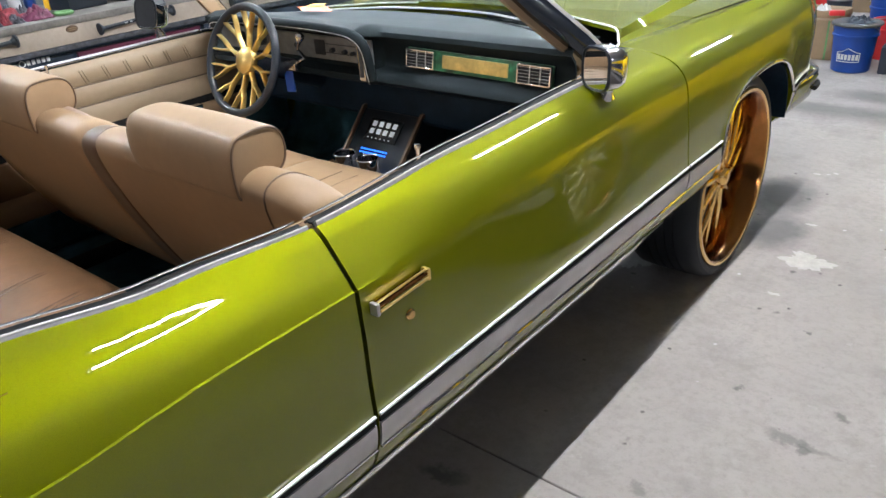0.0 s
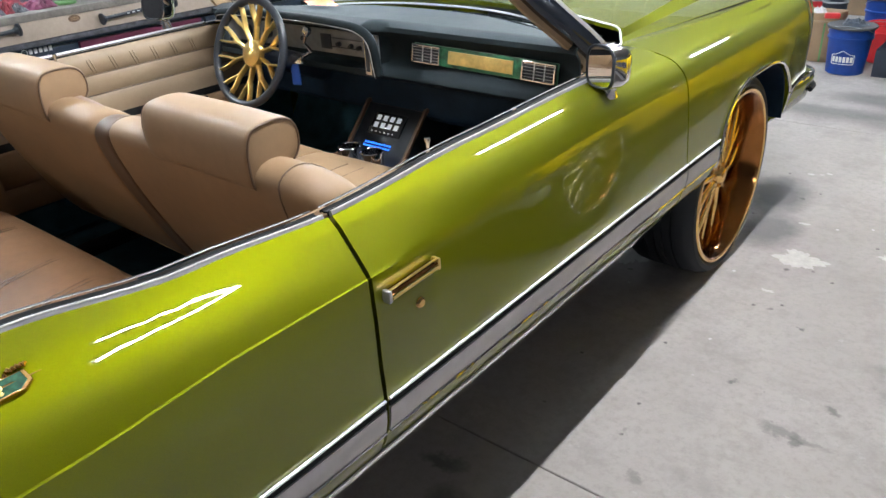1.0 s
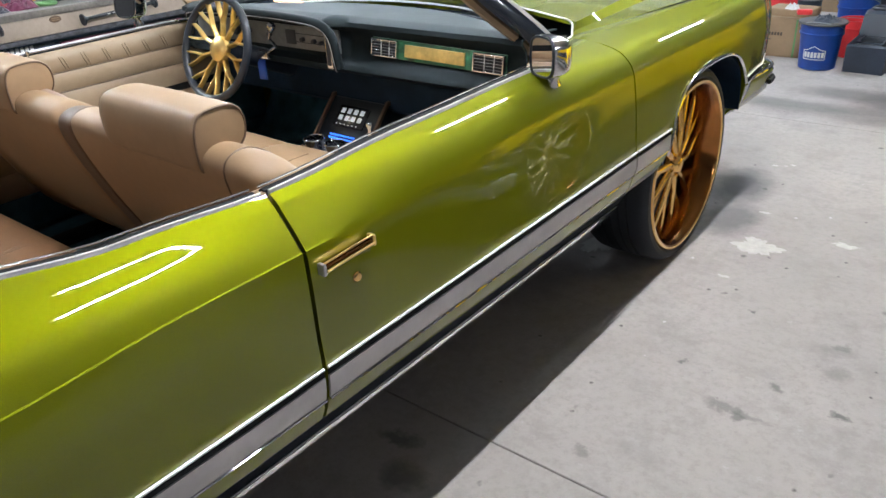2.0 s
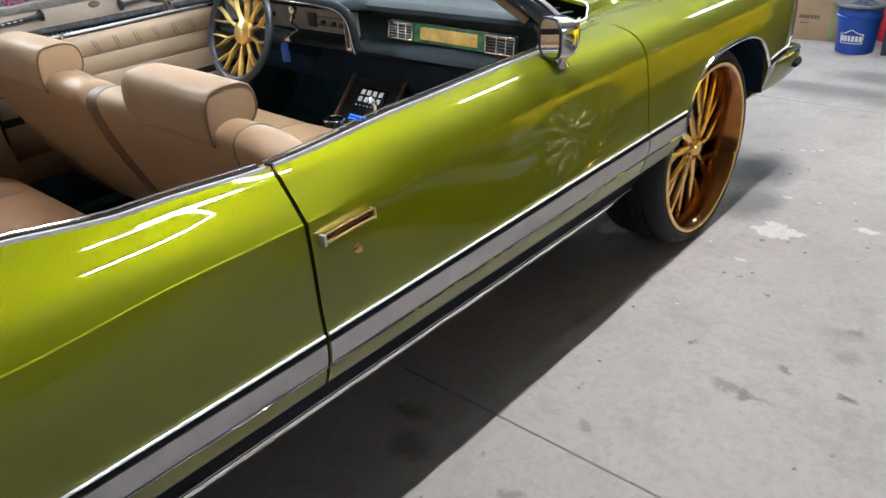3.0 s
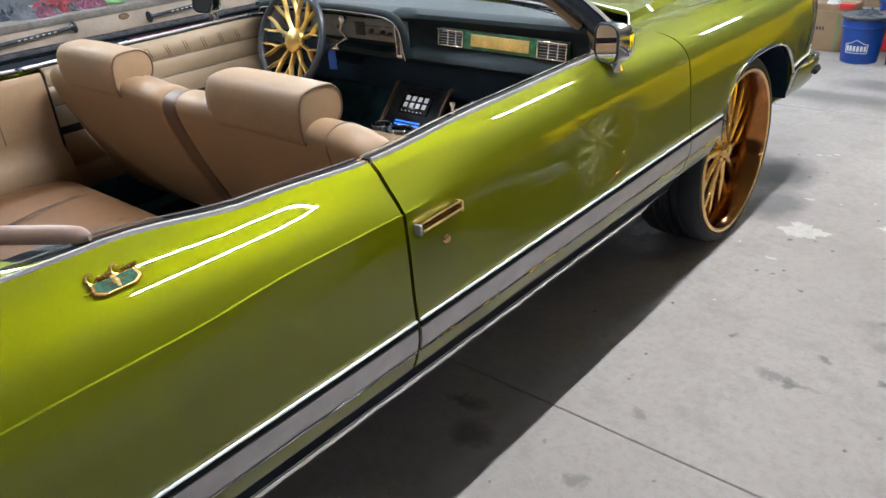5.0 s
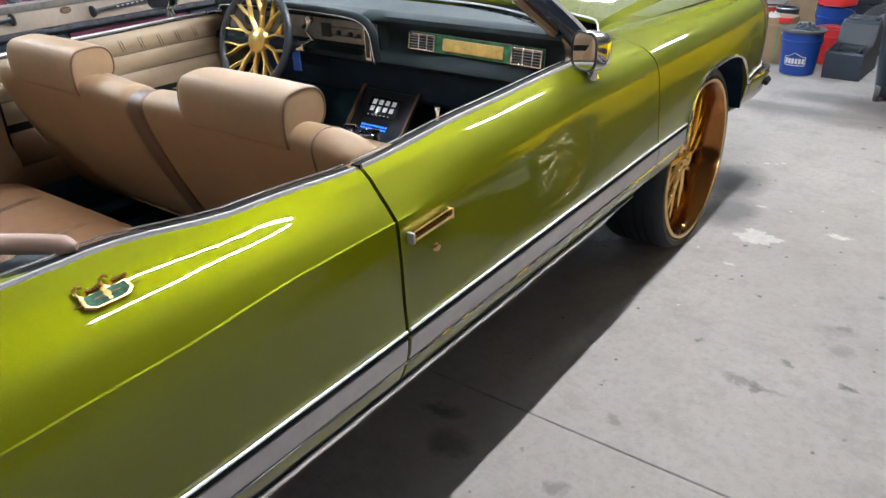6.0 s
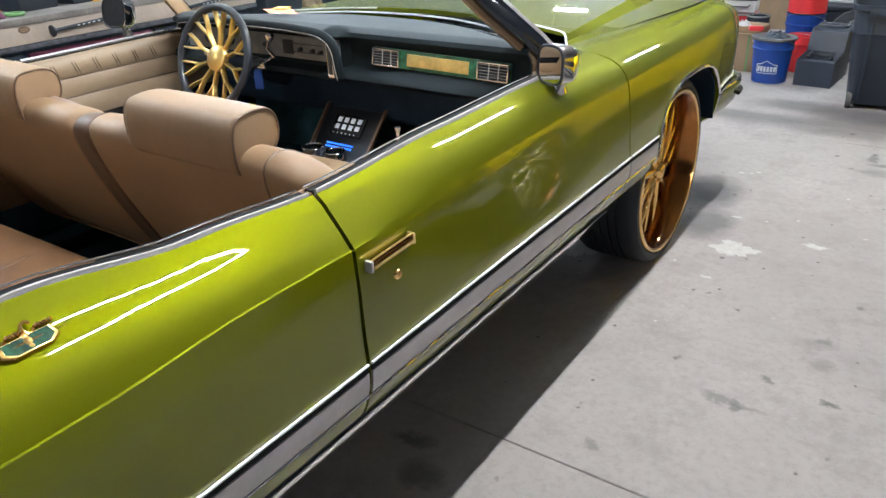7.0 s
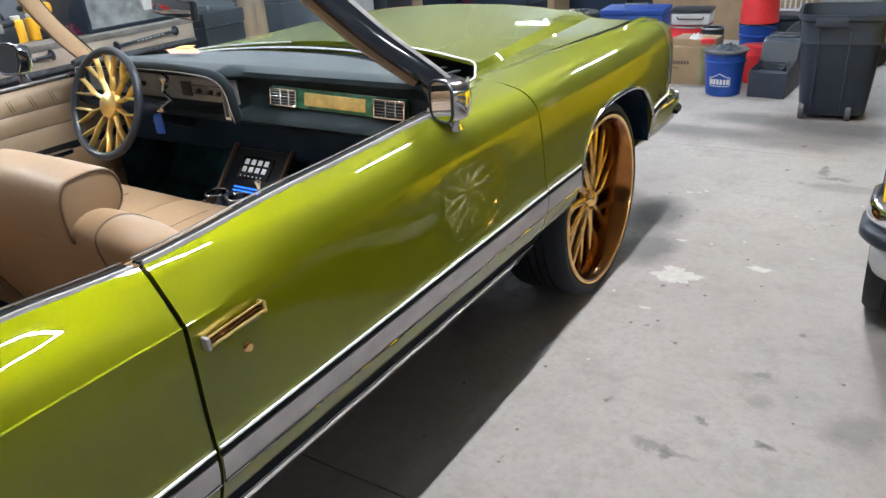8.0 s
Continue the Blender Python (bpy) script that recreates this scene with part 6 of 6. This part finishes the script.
for i in range(6):
    y = BY0 + 0.45 + 0.87 * i
    bm = B()
    rbox(bm, (BX - 0.07, y, 0.42), (0.03, 0.84, 0.56), 0.006)
    dr = part("drawer", bm, (CHEST, CHEST, CHEST, CHEST, MAROON, CHEST)[i] if i != 4 else MAROON, bench)
    bm = B()
    tube(bm, [(BX - 0.05, y - 0.25, 0.66), (BX - 0.03, y - 0.25, 0.66), (BX - 0.03, y + 0.25, 0.66), (BX - 0.05, y + 0.25, 0.66)], 0.008, 6)
    part("handle", bm, STEEL, dr)
for y in (BY0 + 0.1, BY1 - 0.1):
    for x in (BX - 0.1, BX - 0.66):
        bm = B()
        rbox(bm, (x, y, 0.02), (0.07, 0.07, 0.04), 0.008)
        part("foot", bm, BLACK, bench)
# lettering bars on the dark chest
for i in range(5):
    bm = B()
    rbox(bm, (BX - 0.048, 1.02 + 0.028 * i, 0.70), (0.003, 0.018, 0.026), 0.0)
    part("print_bar", bm, WHITEP, bench)
bm = B()
revolve(bm, [(0.018, 0.0), (0.018, 0.003), (0.013, 0.003)], 20, Matrix.Translation((BX - 0.049, 0.985, 0.70)) @ TO_X, caps=False)
part("print_ring", bm, WHITEP, bench)
# bolted dark bars on the board, with an oval plate between them
for y in (0.72, 1.68, 2.62):
    m = Matrix.Translation((BX + 0.028, y, 0.825)) @ RX(-90 + 3)
    bm = B()
    for k in (-1, 1):
        revolve(bm, [(0.0, -0.012), (0.034, -0.012), (0.034, -0.004), (0.022, 0.0), (0.018, 0.012), (0.013, 0.02), (0.0, 0.02)], 20, m @ Matrix.Translation((0, 0, k * 0.235)) @ (RX(180) if k > 0 else Matrix()), caps=False)
    tube(bm, [m @ Vector((0, 0, -0.23)), m @ Vector((0, 0, 0.23))], 0.011, 10)
    bar = part("mounted_shaft", bm, BLACK, bench, "black flanged shaft mounted on the board")
    for k in range(7):
        bm = B()
        rbox(bm, m @ Vector((-0.0, 0.0, -0.08 + 0.034 * k)) + Vector((0.0115, 0, 0)), (0.002, 0.016, 0.006), 0.0)
        part("print_bar", bm, WHITEP, bar)
bm = B()
revolve(bm, [(0.0, 0.004), (0.034, 0.003), (0.036, 0.0)], 28, Matrix.Translation((BX - 0.001, 1.29, 0.84)) @ TO_X @ Matrix.Diagonal((0.55, 1, 1, 1)), caps=False)
pl = part("oval_plate", bm, TANDARK, bench, "small brown oval plate")
for z in (0.835, 0.845):
    bm = B()
    rbox(bm, (BX + 0.004, 1.29, z), (0.002, 0.045, 0.004), 0.0)
    part("print_bar", bm, CARD, pl)


# clutter on the worktop
def drill(x, y, yaw, material, label):
    t = thing("power_drill", label, "power tool", pose(x, y, BZ, 0, 0, yaw), "power tools")
    bm = B()
    rbox(bm, (0, 0, 0.035), (0.08, 0.11, 0.07), 0.012, seg=3)
    part("battery", bm, BLACK, t)
    bm = B()
    rbox(bm, (0, -0.01, 0.11), (0.04, 0.05, 0.11), 0.015, RX(10), seg=3)
    part("grip", bm, BLACK, t)
    bm = B()
    revolve(bm, [(0.03, -0.10), (0.038, -0.08), (0.038, 0.03), (0.028, 0.06)], 20, Matrix.Translation((0, 0, 0.19)) @ RX(90))
    part("motor", bm, material, t)
    bm = B()
    revolve(bm, [(0.022, 0.06), (0.022, 0.10), (0.006, 0.12)], 16, Matrix.Translation((0, 0, 0.19)) @ RX(90))
    part("chuck", bm, BLACK, t)


def can(x, y, material, label, r=0.033, h=0.19):
    t = thing("spray_can", label, "can", pose(x, y, BZ), "spray cans")
    bm = B()
    revolve(bm, [(r * 0.95, 0), (r, 0.006), (r, h * 0.82), (r * 0.7, h * 0.87)], 20)
    part("can_body", bm, material, t)
    bm = B()
    revolve(bm, [(r * 0.68, h * 0.87), (r * 0.68, h), (0, h)], 20, caps=False)
    part("cap", bm, WHITEP, t)


def case(x, y, s, yaw, material, label):
    t = thing("tool_box", label, "tool box", pose(x, y, BZ, 0, 0, yaw), "tool boxes")
    bm = B()
    rbox(bm, (0, 0, s[2] * 0.36), (s[0], s[1], s[2] * 0.72), 0.012)
    part("body", bm, material, t)
    bm = B()
    rbox(bm, (0, 0, s[2] * 0.86), (s[0] * 1.02, s[1] * 1.02, s[2] * 0.27), 0.014)
    part("lid", bm, material, t)
    for k in (-0.3, 0.3):
        bm = B()
        rbox(bm, (s[0] * 0.51, k * s[1], s[2] * 0.72), (0.012, 0.03, 0.05), 0.003)
        part("latch", bm, STEEL, t)
    bm = B()
    tube(bm, [(0, -s[1] * 0.2, s[2]), (0, -s[1] * 0.17, s[2] + 0.035), (0, s[1] * 0.17, s[2] + 0.035), (0, s[1] * 0.2, s[2])], 0.009, 6)
    part("handle", bm, BLACK, t)


def heap(x, y, z, material, label, name, category, spread, seed, size=0.06):
    ob = part(name, crumple(spread * 1.2, spread * 1.5, size * 1.1, seed), material, None, label, pose(x, y, z), sharp=120)
    tagged(ob, label, category)


heap(-3.78, 0.80, BZ, GLOVES, "heap of grey work gloves on the bench", "work_gloves", "gloves", 0.10, 4)
heap(-3.86, 1.02, BZ, DULLRED, "crumpled red shop cloths on the bench", "red_cloths", "cloth", 0.14, 5)
heap(-3.72, 1.18, BZ, MAROON, "dark red folded cloth on the bench", "dark_red_cloth", "cloth", 0.07, 6)
heap(-3.75, 0.35, BZ, BLACK, "black straps heaped on the bench", "black_straps", "straps", 0.12, 7)
heap(-3.83, 0.66, BZ, CHEST, "dark blue crumpled cloth on the bench", "blue_cloth", "cloth", 0.07, 11)
heap(-3.72, 0.92, BZ, BLACK, "black rubber gloves lying on the bench", "rubber_gloves", "gloves", 0.06, 12)
rnd = random.Random(21)
for i in range(16):
    tone, word = ((DULLRED, "red"), (BLACK, "black"), (CHEST, "dark blue"), (GLOVES, "grey"), (MAROON, "dark red"), (BLUE, "blue"))[i % 6]
    heap(-3.64 - rnd.uniform(0.0, 0.34), 0.25 + 0.062 * i, BZ, tone, "small " + word + " crumpled shop rag on the bench", "shop_rag", "rag", rnd.uniform(0.03, 0.055), 30 + i, rnd.uniform(0.035, 0.06))
heap(-3.8, 2.45, BZ, GLOVES, "small grey parts on the bench", "small_parts", "parts", 0.08, 8, 0.04)
heap(-3.8, 2.25, BZ, MAROON, "crumpled dark red packaging on the bench", "packaging", "packaging", 0.08, 9)
drill(-3.85, 0.55, 40, RED, "red and black cordless drill standing on the bench")
drill(-3.84, 2.06, -60, YELLOWP, "yellow and black cordless drill on the bench")
drill(-3.95, -0.2, 100, RED, "red and black cordless drill standing on the bench")
bm = B()
tube(bm, [(0.05 * math.cos(a), 0.05 * math.sin(a), 0.012) for a in [2 * math.pi * i / 24 for i in range(24)]], 0.010, 8, True)
solo("tape_roll", bm, GREENP, "green masking tape roll lying on the bench", "tape", pose(-3.70, 1.32, BZ))
case(-3.9, 1.52, (0.20, 0.26, 0.16), 8, BLACK, "black plastic tool box with steel latches")
case(-3.92, 0.05, (0.24, 0.4, 0.22), -5, RED, "red steel tool box with latches")
case(-3.92, 1.85, (0.22, 0.2, 0.14), 3, BLACK, "small black tool box on the bench")
for i, m in enumerate((RED, WHITEP, BLUE, YELLOWP, GREYP, BLACK)):
    can(-4.05 + 0.03 * (i % 2), 1.1 + 0.1 * i, m, "spray can standing at the back of the bench")
for i, m in enumerate((YELLOWP, YELLOWP, RED)):
    can(-3.84, 1.92 + 0.10 * i, m, "yellow-capped bottle on the bench", 0.04, 0.16)
# dark machine wrapped in film at the bench's end
t = thing("wrapped_machine", "dark machine wrapped in clear film on the bench end", "machine", pose(-3.88, 2.62, BZ))
bm = B()
rbox(bm, (0, 0, 0.21), (0.46, 0.72, 0.42), 0.02, seg=3)
part("housing", bm, CHEST, t)
bm = B()
vs = []
for i in range(15):
    vs.append([Vector((0.242 + 0.018 * noise.noise(Vector((i * 0.5, j * 0.5, 4))), -0.33 + 0.66 * i / 14, 0.03 + 0.36 * j / 8)) for j in range(9)])
grid(bm, vs)
part("film", bm, FILM, t, "crinkled clear film")
bm = B()
rbox(bm, (0.252, 0.12, 0.16), (0.02, 0.09, 0.13), 0.01)
part("white_box", bm, WHITEP, t)
bm = B()
rbox(bm, (0.236, 0.35, 0.2), (0.03, 0.03, 0.42), 0.004)
part("post", bm, WHITEP, t)
# cardboard tubes standing beyond the bench
for i, (x, y) in enumerate(((-3.75, 3.75), (-3.95, 4.05))):
    bm = B()
    revolve(bm, [(0.07, 0), (0.07, 1.2), (0.064, 1.2), (0.064, 0.02), (0, 0.02)], 28)
    solo("cardboard_tube", bm, CARD, "tall brown cardboard tube standing on the floor", "tube", pose(x, y, 0), "cardboard tubes")
crate(-3.9, 3.4, 0.0, (0.5, 0.42, 0.9), BLACK, "tall_case", "tall black plastic case standing on the floor", "case", 3)
for i, y in enumerate((4.6, 5.3, 6.0)):
    crate(-4.2, y, 0.0, (0.6, 0.6, 0.95 - 0.1 * i), (CHEST, GREYP, BLACK)[i], "tall_case", "tall dark plastic case standing on the floor", "case", 5 * i)
